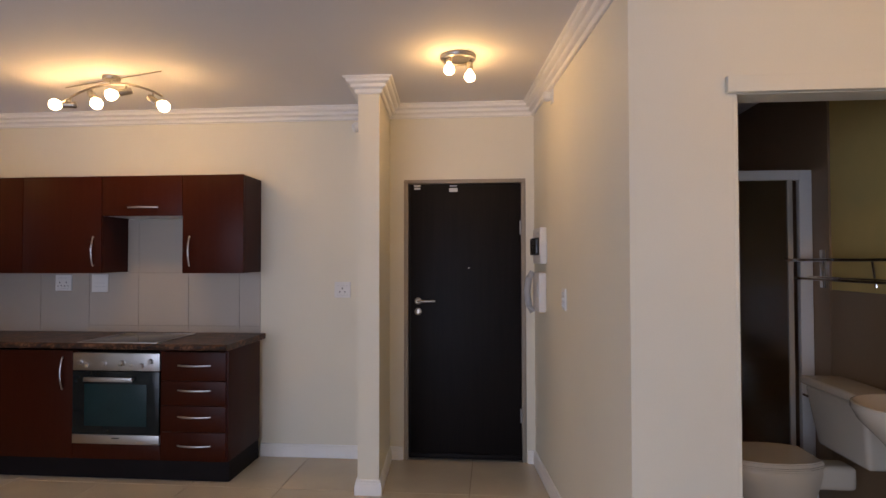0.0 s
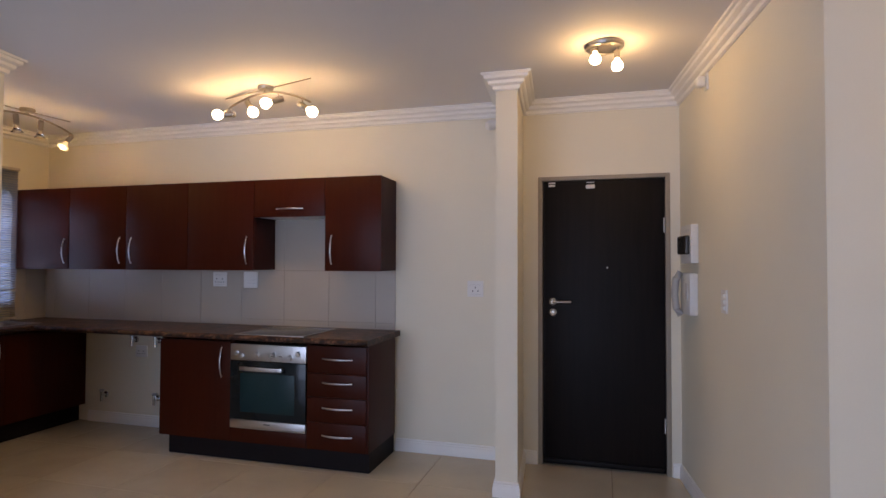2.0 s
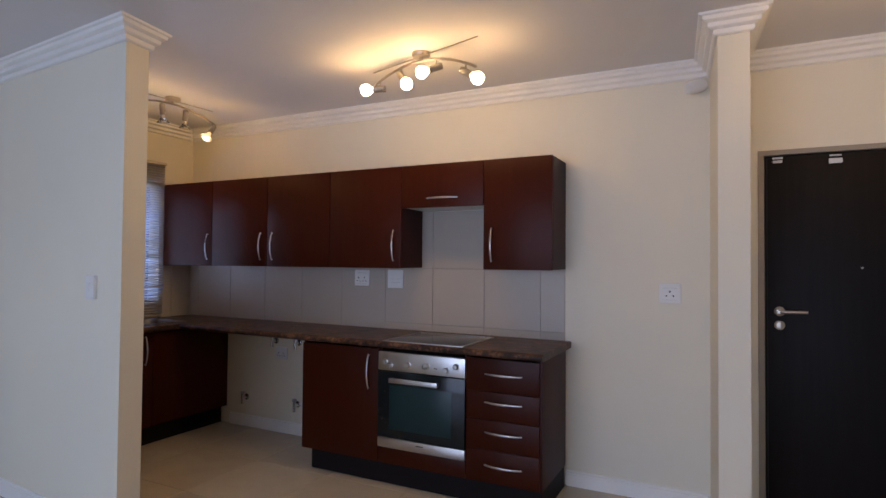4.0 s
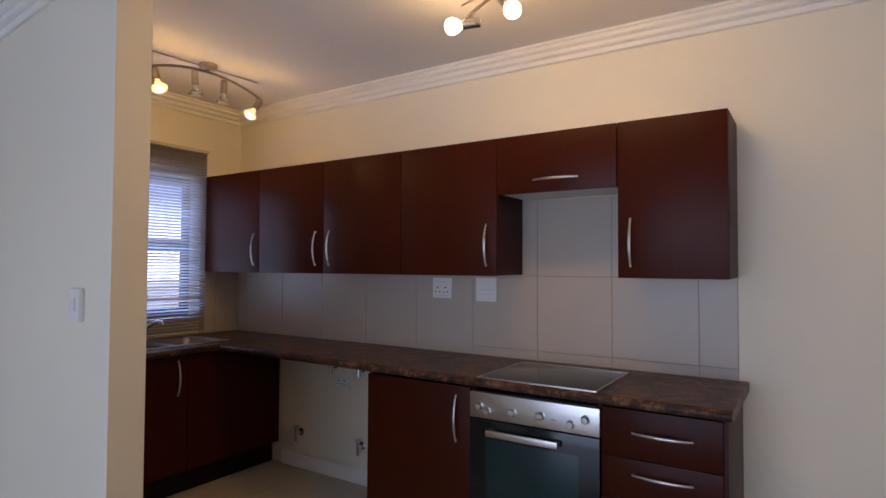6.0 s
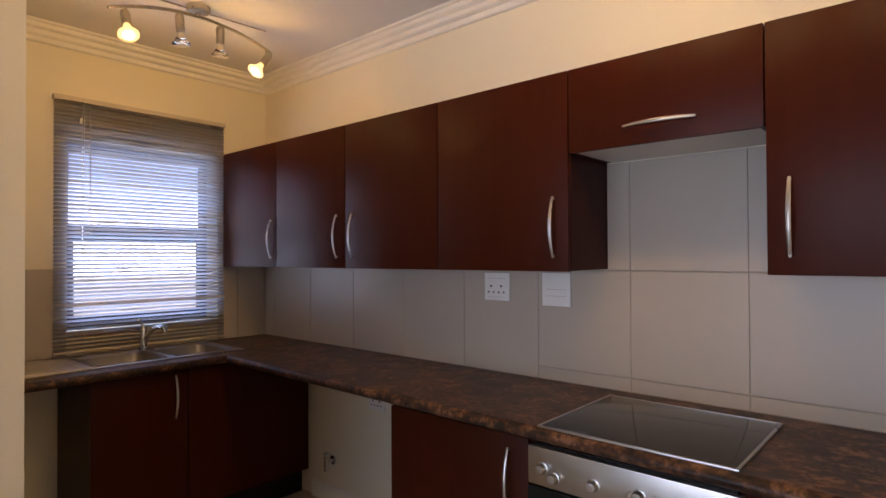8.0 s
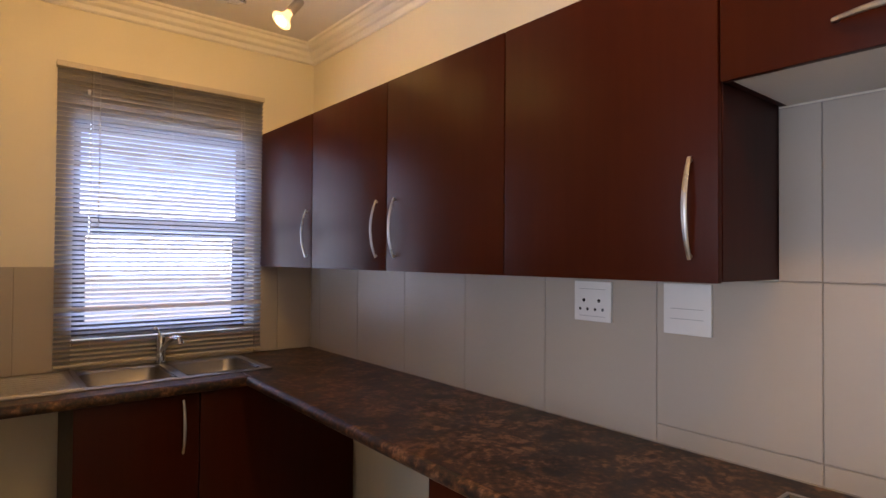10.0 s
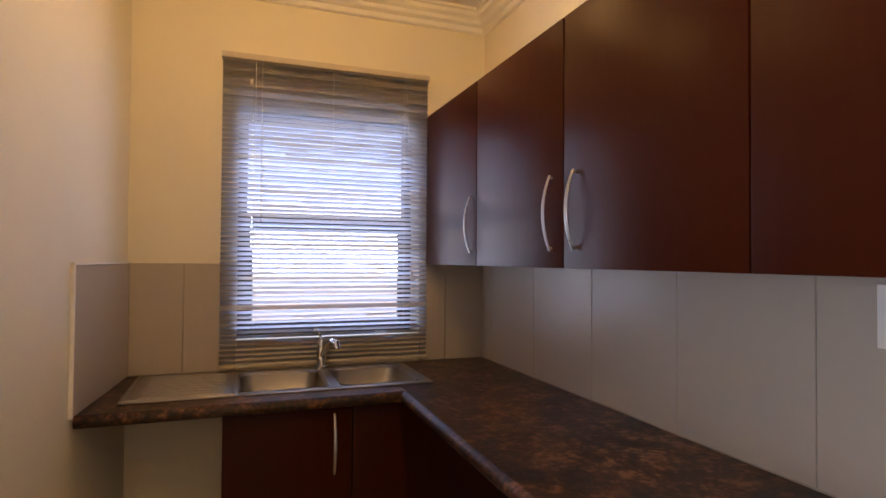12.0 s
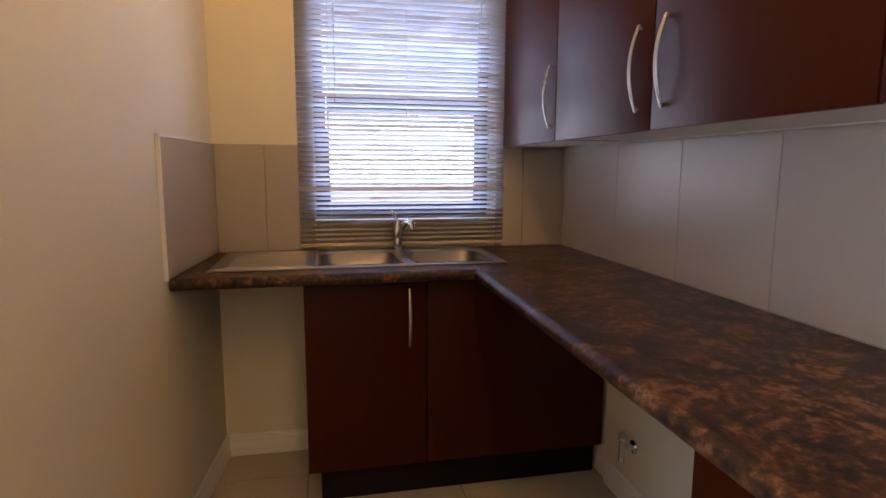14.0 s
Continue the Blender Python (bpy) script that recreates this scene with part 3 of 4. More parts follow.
for fx in (0.64, 0.735):
    part("indicator", box(ox0 + fx * 0.6, ox0 + fx * 0.6 + 0.012, BF - 0.0092, BF - 0.007, 0.782, 0.785), M_GREYPLASTIC, panel)
dr = part("oven_door", box(ox0, ox1, BF - 0.010, BF + 0.014, 0.306, 0.717, 0.003), M_OVEN_GLASS, oven, "black glass oven door")
part("door_window", box(ox0 + 0.085, ox1 - 0.085, BF - 0.0125, BF - 0.009, 0.36, 0.635, 0.001), M_OVEN_WINDOW, dr, "teal-tinted inner window")
part("door_trim", box(ox0, ox1, BF - 0.010, BF + 0.014, 0.243, 0.303, 0.003), M_STEEL, oven, "brushed-steel bottom strip")
part("badge", box((ox0 + ox1) / 2 - 0.024, (ox0 + ox1) / 2 + 0.026, BF - 0.0112, BF - 0.009, 0.279, 0.285), M_DARKPLASTIC, oven)
bm = bmesh.new()
add_box(bm, ox0 + 0.10, ox1 - 0.165, BF - 0.048, BF - 0.036, 0.655, 0.684, 0.004)
add_box(bm, ox0 + 0.105, ox0 + 0.125, BF - 0.038, BF - 0.009, 0.660, 0.680, 0.002)
add_box(bm, ox1 - 0.190, ox1 - 0.170, BF - 0.038, BF - 0.009, 0.660, 0.680, 0.002)
part("oven_handle", bm, M_STEEL, oven, "flat steel bar handle")

u = thing("drawer_unit", ((BX[2] + BX[3]) / 2, BF, 0.0), "mahogany base unit with four drawers", "cabinet", "base cabinets under the worktop")
base_body(u, BX[2], BX[3])
zs = (0.142, 0.328, 0.499, 0.660, 0.850)
for i in range(4):
    d = part("drawer_front", box(BX[2] + 0.0015, BX[3] - 0.0015, BF, BF + 0.018, zs[i] + 0.0015, zs[i + 1] - 0.0015, 0.0022), M_WOOD, u)
    bow_handle(d, ((BX[2] + BX[3]) / 2 + 0.01, BF, zs[i] + 0.102), (1, 0, 0), 0.225, (0, -1, 0))
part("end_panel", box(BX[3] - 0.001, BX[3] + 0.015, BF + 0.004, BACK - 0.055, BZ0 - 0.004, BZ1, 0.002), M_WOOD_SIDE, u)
part("plinth", box(BX[2], BX[3] + 0.005, 3.455, 3.472, 0.002, BZ0 - 0.002), M_PLINTH, u)
part("end_plinth", box(BX[3] - 0.011, BX[3] + 0.005, 3.472, BACK - 0.05, 0.002, BZ0 - 0.006), M_PLINTH, u)

# sink base
SF = -3.585
u = thing("sink_cabinet", (-3.83, 3.1, 0.0), "dark mahogany sink base cabinet in the kitchen corner", "cabinet", "base cabinets under the worktop")
bm = bmesh.new()
add_box(bm, -4.07, SF - 0.019, 2.792, 2.808, BZ0, BZ1)
add_box(bm, SF - 0.036, SF - 0.020, 3.43, BACK - 0.02, BZ0, BZ1)
add_box(bm, -4.07, SF - 0.036, 2.808, 3.95, BZ0, BZ0 + 0.016)
part("body", bm, M_WOOD_SIDE, u, smooth=False)
d = part("door", box(SF - 0.018, SF, 2.792, 3.228, BZ0 + 0.004, BZ1 - 0.006, 0.0022), M_WOOD, u)
bow_handle(d, (SF, 3.165, 0.722), (0, 0, 1), 0.215, (1, 0, 0))
part("filler_panel", box(SF - 0.018, SF, 3.232, BACK - 0.02, BZ0 + 0.004, BZ1 - 0.006, 0.002), M_WOOD, u)
part("plinth", box(SF - 0.085, SF - 0.068, 2.835, BACK - 0.02, 0.002, BZ0 + 0.002), M_PLINTH, u)

# worktop, L-shaped, with a rounded front edge
wt = thing("worktop", (-2.4, 3.65, 0.865), "brown granite-look laminate worktop with rounded front edge", "worktop")
NOSE = [(0.0, 0.866), (0.010, 0.868), (0.019, 0.875), (0.023, 0.886), (0.020, 0.896), (0.012, 0.903), (0.0, 0.906)]
SX0, SX1, SY1 = -4.02, -3.63, 3.515
FRONT_W, FRONT_E = 3.408, 3.362
part("long_top", add_prism(bmesh.new(), [(SX1, BACK - 0.003), (SX1, FRONT_W), (-0.600, FRONT_E), (-0.600, BACK - 0.003)], 0.866, 0.906), M_GRANITE, wt, smooth=False)
part("long_edge", add_sweep(bmesh.new(), [(-3.51, FRONT_W - 0.002), (-0.600, FRONT_E)], NOSE), M_GRANITE, wt)
part("drainer_end", add_prism(bmesh.new(), [(-4.086, 2.428), (-3.516, 2.382), (-3.516, 2.82), (-4.086, 2.82)], 0.866, 0.906), M_GRANITE, wt, smooth=False)
part("back_strip", box(-4.086, SX0, 2.82, 3.967, 0.866, 0.906), M_GRANITE, wt, smooth=False)
part("corner_top", box(SX0, SX1, SY1, 3.967, 0.866, 0.906), M_GRANITE, wt, smooth=False)
part("front_strip", box(SX1, -3.516, 2.82, 3.404, 0.866, 0.906), M_GRANITE, wt, smooth=False)
part("front_edge", add_sweep(bmesh.new(), [(-3.516, 2.382), (-3.516, 3.404)], NOSE), M_GRANITE, wt)
bm = add_tube(bmesh.new(), [(-4.08, BACK - 0.009, 0.9065), (-0.64, BACK - 0.009, 0.9065)], 0.0028, 6)
part("sealant_bead", bm, M_SPLASH_GROUT, wt, "thin pale sealant line")
part("seam_strip", box(-3.60, -3.50, 3.405, 3.407, 0.9058, 0.9066), M_STEEL, wt)

# sink with two bowls and a drainer
sink = thing("sink", (-3.84, 3.0, 0.906), "stainless steel double-bowl sink with drainboard in the worktop", "sink")
KX0, KX1, KY0, KY1 = -4.055, -3.605, 2.475, 3.545
b1, b2 = (2.842, 3.158), (3.198, 3.505)


def rounded(x0, x1, y0, y1, r, n=5):
    pts = []
    for cx, cy, a0 in ((x1 - r, y1 - r, 0), (x0 + r, y1 - r, 90), (x0 + r, y0 + r, 180), (x1 - r, y0 + r, 270)):
        for i in range(n + 1):
            a = radians(a0 + 90 * i / n)
            pts.append((cx + r * math.cos(a), cy + r * math.sin(a)))
    return pts


bm = bmesh.new()
zt = 0.9125
add_box(bm, KX0, KX1, KY0, b1[0], 0.907, zt, 0.002)
add_box(bm, KX0, -3.985, b1[0], KY1, 0.907, zt, 0.002)
add_box(bm, -3.650, KX1, b1[0], KY1, 0.907, zt, 0.002)
add_box(bm, -3.985, -3.650, b1[1], b2[0], 0.907, zt, 0.002)
add_box(bm, -3.985, -3.650, b2[1], KY1, 0.907, zt, 0.002)
part("rim", bm, M_SINK, sink)
for y0, y1 in (b1, b2):
    bm = bmesh.new()
    loops = []
    for inset, z, r in ((-0.004, 0.9135, 0.05), (0.006, 0.905, 0.05), (0.016, 0.80, 0.055), (0.045, 0.765, 0.05)):
        loops.append([bm.verts.new((x, y, z)) for x, y in rounded(-3.985 + inset, -3.650 - inset, y0 + inset, y1 - inset, r)])
    n = len(loops[0])
    for a, b in zip(loops, loops[1:]):
        for i in range(n):
            bm.faces.new((a[i], a[(i + 1) % n], b[(i + 1) % n], b[i]))
    bm.faces.new(loops[-1])
    bmesh.ops.recalc_face_normals(bm, faces=bm.faces[:])
    bowl = part("bowl", bm, M_SINK, sink)
    part("waste", add_lathe(bmesh.new(), [(0.036, 0), (0.036, 0.003), (0.026, 0.004), (0.024, 0.001), (0.0005, 0.001)], pose(-3.83, (y0 + y1) / 2, 0.766), 20), M_CHROME, bowl)
for i in range(9):
    x = -3.99 + i * 0.042
    part("drain_ridge", add_tube(bmesh.new(), [(x, 2.53, 0.9125), (x, 2.55, 0.9128), (x, 2.78, 0.9128), (x, 2.80, 0.9118)], 0.0022, 6), M_SINK, sink)
bm = bmesh.new()
for a, b in (((KX0 + 0.012, KY0 + 0.012), (KX1 - 0.012, KY0 + 0.012)), ((KX1 - 0.012, KY0 + 0.012), (KX1 - 0.012, 2.825)), ((KX1 - 0.012, 2.825), (KX0 + 0.012, 2.825))):
    add_tube(bm, [(a[0], a[1], 0.913), (b[0], b[1], 0.913)], 0.005, 6)
part("drainer_lip", bm, M_SINK, sink)

tap = thing("mixer_tap", (-4.015, 3.178, 0.9125), "chrome single-lever kitchen mixer tap on the sink", "tap")
part("base", add_lathe(bmesh.new(), [(0.027, 0), (0.027, 0.008), (0.022, 0.012), (0.021, 0.085), (0.019, 0.095)], pose(-4.015, 3.178, 0.9125), 20), M_CHROME, tap)
bm = add_tube(bmesh.new(), [(-4.010, 3.180, 0.960), (-3.975, 3.186, 0.995), (-3.93, 3.194, 1.025), (-3.88, 3.203, 1.043), (-3.83, 3.212, 1.040), (-3.822, 3.214, 1.018)], 0.0125, 12)
part("spout", bm, M_CHROME, tap)
bm = add_lathe(bmesh.new(), [(0.021, 0), (0.0215, 0.015), (0.017, 0.032), (0.004, 0.037)], pose(-4.015, 3.178, 1.006), 20)
add_tube(bm, [(-4.015, 3.178, 1.035), (-4.02, 3.165, 1.065), (-4.0, 3.150, 1.078)], 0.007, 10)
part("lever", bm, M_CHROME, tap)

# hob
hob = thing("hob", (-1.36, 3.615, 0.906), "black ceramic hob with steel rim set in the worktop", "hob")
hx0, hx1, hy0, hy1 = -1.632, -1.085, 3.372, 3.862
part("glass", box(hx0 + 0.008, hx1 - 0.008, hy0 + 0.008, hy1 - 0.008, 0.9065, 0.911, 0.001), M_HOB, hob)
bm = bmesh.new()
add_box(bm, hx0, hx1, hy0, hy0 + 0.009, 0.9062, 0.9122, 0.0015)
add_box(bm, hx0, hx1, hy1 - 0.009, hy1, 0.9062, 0.9122, 0.0015)
add_box(bm, hx0, hx0 + 0.009, hy0 + 0.009, hy1 - 0.009, 0.9062, 0.9122, 0.0015)
add_box(bm, hx1 - 0.009, hx1, hy0 + 0.009, hy1 - 0.009, 0.9062, 0.9122, 0.0015)
part("rim", bm, M_STEEL, hob)

# ---- sockets, switches ----
def socket_plate(name, x0, x1, z0, z1, y, label, holes=(), rocker=False, lines=()):
    u = thing(name, ((x0 + x1) / 2, y, (z0 + z1) / 2), label, "socket" if holes else "switch")
    part("plate", box(x0, x1, y - 0.010, y - 0.0005, z0, z1, 0.003), M_PLASTIC, u)
    w, h = x1 - x0, z1 - z0
    for fx, fz, r in holes:
        part("pin_hole", add_lathe(bmesh.new(), [(r, 0), (r, 0.0006), (0.0004, 0.0006)], pose(x0 + fx * w, y - 0.010, z0 + fz * h, 90, 0, 0), 10), M_HOLE, u)
    for fz in lines:
        part("groove", box(x0 + 0.02, x1 - 0.02, y - 0.0108, y - 0.0098, z0 + fz * h, z0 + fz * h + 0.0015), M_GREYPLASTIC, u)
    return u


TWIN = [(0.27, 0.52, 0.0055), (0.68, 0.52, 0.0055), (0.17, 0.30, 0.0045), (0.37, 0.30, 0.0045), (0.58, 0.30, 0.0045), (0.78, 0.30, 0.0045)]
socket_plate("wall_socket", -2.262, -2.130, 1.218, 1.338, BACK - 0.008, "white double socket on the tiled splashback", TWIN, lines=(0.12, 0.8))
socket_plate("blank_plate", -1.966, -1.836, 1.208, 1.342, BACK - 0.008, "white isolator switch plate on the tiled splashback", lines=(0.3, 0.5))
socket_plate("wall_socket", -0.076, 0.044, 1.172, 1.288, BACK, "white wall socket on the cream wall", [(0.5, 0.58, 0.0055), (0.34, 0.36, 0.005), (0.66, 0.36, 0.005)], lines=(0.15, 0.75))
socket_plate("wall_socket", -3.052, -2.930, 0.592, 0.692, BACK, "white double socket under the worktop", TWIN)

for x, z in ((-3.372, 0.245), (-2.812, 0.245), (-3.052, 0.742), (-2.808, 0.742)):
    v = thing("stop_valve", (x, BACK, z), "chrome appliance stop valve on the wall under the worktop", "valve")
    part("flange", add_lathe(bmesh.new(), [(0.026, 0), (0.026, 0.004), (0.012, 0.007), (0.011, 0.05)], pose(x, BACK - 0.001, z, 90, 0, 0), 16), M_CHROME, v)
    bm = add_tube(bmesh.new(), [(x, BACK - 0.05, z + 0.035), (x, BACK - 0.05, z - 0.05)], 0.012, 12)
    part("body", bm, M_CHROME, v)
    bm = add_lathe(bmesh.new(), [(0.016, 0), (0.02, 0.006), (0.02, 0.014), (0.012, 0.02)], pose(x, BACK - 0.05, z + 0.034), 10)
    part("handwheel", bm, M_GREYPLASTIC, v)

# ---- corridor fittings on the slanted wall ----
cdir = (Vector((*C1, 0)) - Vector((*C0, 0))).normalized()
cout = Vector((-cdir.y, cdir.x, 0)) * -1
if cout.x > 0:
    cout = -cout
WALLM = Matrix((( cdir.x, cout.x, 0, C0[0]), (cdir.y, cout.y, 0, C0[1]), (0, 0, 1, 0), (0, 0, 0, 1)))


def on_corridor(bm):
    bmesh.ops.transform(bm, matrix=WALLM, verts=bm.verts)
    bmesh.ops.recalc_face_normals(bm, faces=bm.faces[:])
    return bm


def corridor_place(s, z):
    return tuple(WALLM @ Vector((s, 0, z)))


u = thing("distribution_board", corridor_place(0.36, 1.52), "white distribution board with smoked cover on the wall", "fuse box")
part("housing", on_corridor(box(0.20, 0.457, 0.0005, 0.045, 1.420, 1.655, 0.008)), M_PLASTIC, u)
part("smoked_cover", on_corridor(box(0.225, 0.430, 0.040, 0.072, 1.475, 1.590, 0.014, 3)), M_DARKPLASTIC, u, "dark smoked flap")
for s in (0.34, 0.39):
    part("label_strip", on_corridor(box(s, s + 0.03, 0.0445, 0.0462, 1.612, 1.628)), M_STICKER, u)
u = thing("intercom", corridor_place(0.36, 1.22), "pale grey door intercom with handset on the wall", "intercom")
part("housing", on_corridor(box(0.22, 0.437, 0.0005, 0.050, 1.108, 1.362, 0.010)), M_PLASTIC, u)
part("label_panel", on_corridor(box(0.345, 0.395, 0.048, 0.0525, 1.20, 1.30, 0.001)), M_STICKER, u)
bm = add_tube(bmesh.new(), [(0.26, 0.058, 1.10), (0.26, 0.085, 1.14), (0.26, 0.096, 1.23), (0.26, 0.085, 1.325), (0.26, 0.058, 1.366)], 0.022, 12)
part("handset", on_corridor(bm), M_GREYPLASTIC, u)
u = thing("light_switch", corridor_place(0.94, 1.23), "white three-lever light switch on the corridor wall", "switch")
part("plate", on_corridor(box(0.900, 0.980, 0.0005, 0.010, 1.166, 1.286, 0.003)), M_PLASTIC, u)
for z in (1.184, 1.215, 1.246):
    part("lever", on_corridor(box(0.920, 0.960, 0.008, 0.018, z, z + 0.020, 0.003)), M_PLASTIC, u)
u = thing("alarm_detector", corridor_place(0.66, 2.44), "small white corner alarm detector under the cornice", "detector")
part("bracket", on_corridor(box(0.635, 0.685, 0.0005, 0.012, 2.39, 2.495, 0.003)), M_PLASTIC, u)
part("lens_body", on_corridor(box(0.632, 0.688, 0.012, 0.062, 2.405, 2.465, 0.02, 3)), M_PLASTIC, u)
u = thing("alarm_detector", (0.172, BACK, 2.43), "white alarm detector high in the corner by the nib", "detector")
aim = Matrix.Translation((0.178, 3.925, 2.435)) @ Vector((-0.80, -0.50, -0.28)).to_track_quat("Z", "Y").to_matrix().to_4x4()
part("lens_body", add_lathe(bmesh.new(), [(0.0005, 0), (0.026, 0.004), (0.036, 0.018), (0.037, 0.085), (0.030, 0.112), (0.0005, 0.122)], aim, 18), M_PLASTIC, u)
part("bracket", add_tube(bmesh.new(), [(0.172, BACK - 0.0005, 2.43), (0.172, BACK - 0.03, 2.43), (0.160, 3.915, 2.43)], 0.014, 10), M_PLASTIC, u)

# switch on the living-room side of the partition
pd = (Vector((*PART_N, 0)) - Vector((*PART_W, 0))).normalized()
pm = Matrix(((pd.x, pd.y, 0, PART_N[0]), (pd.y, -pd.x, 0, PART_N[1]), (0, 0, 1, 0), (0, 0, 0, 1)))


def on_partition(bm):
    bmesh.ops.transform(bm, matrix=pm, verts=bm.verts)
    bmesh.ops.recalc_face_normals(bm, faces=bm.faces[:])
    return bm


u = thing("light_switch", tuple(pm @ Vector((-0.25, 0, 1.25))), "narrow white light switch on the partition wall", "switch")
part("plate", on_partition(box(-0.298, -0.214, 0.0005, 0.020, 1.197, 1.317, 0.004)), M_PLASTIC, u)
part("rocker", on_partition(box(-0.270, -0.242, 0.018, 0.026, 1.234, 1.282, 0.003)), M_PLASTIC, u)

# ---- ceiling lamps ----
def bulb_lamp(place, strength=1.0):
    d = bpy.data.lights.new("bulb_light", "POINT")
    d.energy, d.color, d.shadow_soft_size = BULB_W * strength, BULB_COLOR, 0.022
    new("bulb_light", d).location = place


def spot_head(lamp, joint, aim, lit, power):
    """A pivoted lamp holder with a small reflector bulb: joint on the bar, aim the way it points."""
    joint, aim = Vector(joint), Vector(aim).normalized()
    hinge = joint + Vector((0, 0, -0.048))
    m = Matrix.Translation(hinge) @ aim.to_track_quat("Z", "Y").to_matrix().to_4x4()
    head = part("lamp_holder", add_lathe(bmesh.new(), [(0.009, -0.036), (0.017, -0.034), (0.0195, -0.026), (0.0195, 0.042), (0.016, 0.045)], m, 16), M_NICKEL, lamp, "satin nickel lamp holder")
    part("pivot", add_tube(bmesh.new(), [joint, joint + Vector((0, 0, -0.036))], 0.005, 8), M_NICKEL, head)
    if lit == "globe":
        prof = [(0.012, 0.046), (0.018, 0.052), (0.029, 0.066), (0.035, 0.082), (0.035, 0.092), (0.029, 0.108), (0.016, 0.117), (0.0005, 0.119)]
        b = part("bulb", add_lathe(bmesh.new(), prof, m, 18), M_BULB, head, "lit warm globe bulb")
        b.visible_shadow = False
    else:
        prof = [(0.013, 0.046), (0.017, 0.062), (0.023, 0.076), (0.034, 0.092), (0.042, 0.098), (0.041, 0.102), (0.0005, 0.1025)]
        b = part("bulb", add_lathe(bmesh.new(), prof, m, 20), M_REFLECTOR if lit else M_BULBGLASS, head,
                 "lit reflector bulb with glowing rim" if lit else "unlit clear glass reflector bulb")
        b.visible_shadow = False
        if lit:
            core = [(0.0005, 0.1027), (0.022, 0.1028), (0.020, 0.108), (0.011, 0.111), (0.0005, 0.112)]
            f = part("filament_glow", add_lathe(bmesh.new(), core, m, 14), M_BULB, b, "bright lit centre of the bulb")
            f.visible_shadow = False
    if lit:
        bulb_lamp(m @ Vector((0, 0, 0.095)), power)


def bar_lamp(center, along, half, drop, heads, rod, power, label):
    cx, cy = center
    lamp = thing("ceiling_spot_lamp", (cx, cy, TOP), label, "ceiling lamp", "four-spot ceiling lamps")
    a = Vector((*along, 0)).normalized()
    part("canopy", add_lathe(bmesh.new(), [(0.052, 0), (0.052, -0.018), (0.046, -0.026), (0.012, -0.028), (0.010, -0.045)], pose(cx, cy, TOP - 0.0005), 28), M_NICKEL, lamp)
    f = lambda t: Vector((cx, cy, TOP - 0.045)) + a * (t * half) + Vector((0, 0, -drop * t * t))
    part("bar", add_tube(bmesh.new(), [f(-1 + i / 12) for i in range(25)], 0.0075, 10), M_NICKEL, lamp, "arched satin nickel bar")
    r = Vector((*rod, 0))
    mid = Vector((cx, cy, TOP - 0.019))
    part("straight_rod", add_tube(bmesh.new(), [mid - r, mid, mid + r], 0.0035, 8), M_NICKEL, lamp, "thin straight nickel rod")
    for t, aim, lit in heads:
        spot_head(lamp, f(t), aim, lit, power)
    return lamp


bar_lamp((-1.250, 3.140), (1, -0.108), 0.357, 0.098,
         [(-0.82, (-1.0, -0.35, -0.04), "globe"), (-0.39, (0.62, -0.35, -0.70), "globe"), (0.29, (-0.85, -0.40, -0.30), "globe"), (0.82, (0.80, -0.10, -0.50), "globe")],
         (0.40, -0.125), 0.95, "arched satin nickel ceiling lamp with four lit spots")
bar_lamp((-3.315, 3.150), (0.03, 1), 0.378, 0.075,
         [(-0.82, (0.45, -0.05, -0.80), "spot"), (-0.22, (0.05, 0.05, -1), ""), (0.28, (-0.08, 0.02, -1), ""), (0.92, (0.05, -0.62, -0.78), "spot")],
         (0.02, 0.34), 1.2, "arched satin nickel ceiling lamp with two spots burnt out")

lamp = thing("ceiling_lamp", (0.898, 2.985, TOP), "round satin nickel ceiling lamp with two bare globe bulbs", "ceiling lamp")
part("canopy", add_lathe(bmesh.new(), [(0.10, 0), (0.10, -0.012), (0.094, -0.022), (0.075, -0.024), (0.070, -0.018), (0.0005, -0.018)], pose(0.898, 2.985, TOP - 0.0005), 36), M_NICKEL, lamp)
for x, y, z in ((0.850, 2.95, 2.500), (0.962, 2.99, 2.470)):
    h = part("lamp_holder", add_lathe(bmesh.new(), [(0.006, 0.075), (0.006, 0.058), (0.016, 0.052), (0.017, 0.015), (0.014, 0.012)] , pose(x, y, z + 0.02), 16), M_NICKEL, lamp)
    part("stem", add_tube(bmesh.new(), [(x, y, z + 0.085), (x, y, TOP - 0.015)], 0.005, 8), M_NICKEL, h)
    prof = [(0.012, 0.030), (0.014, 0.022), (0.024, 0.012), (0.030, -0.004), (0.029, -0.018), (0.020, -0.030), (0.0005, -0.035)]
    b = part("bulb", add_lathe(bmesh.new(), prof, pose(x, y, z), 20), M_BULB, h, "lit warm globe bulb")
    b.visible_shadow = False
    bulb_lamp((x, y, z - 0.01), 1.0)

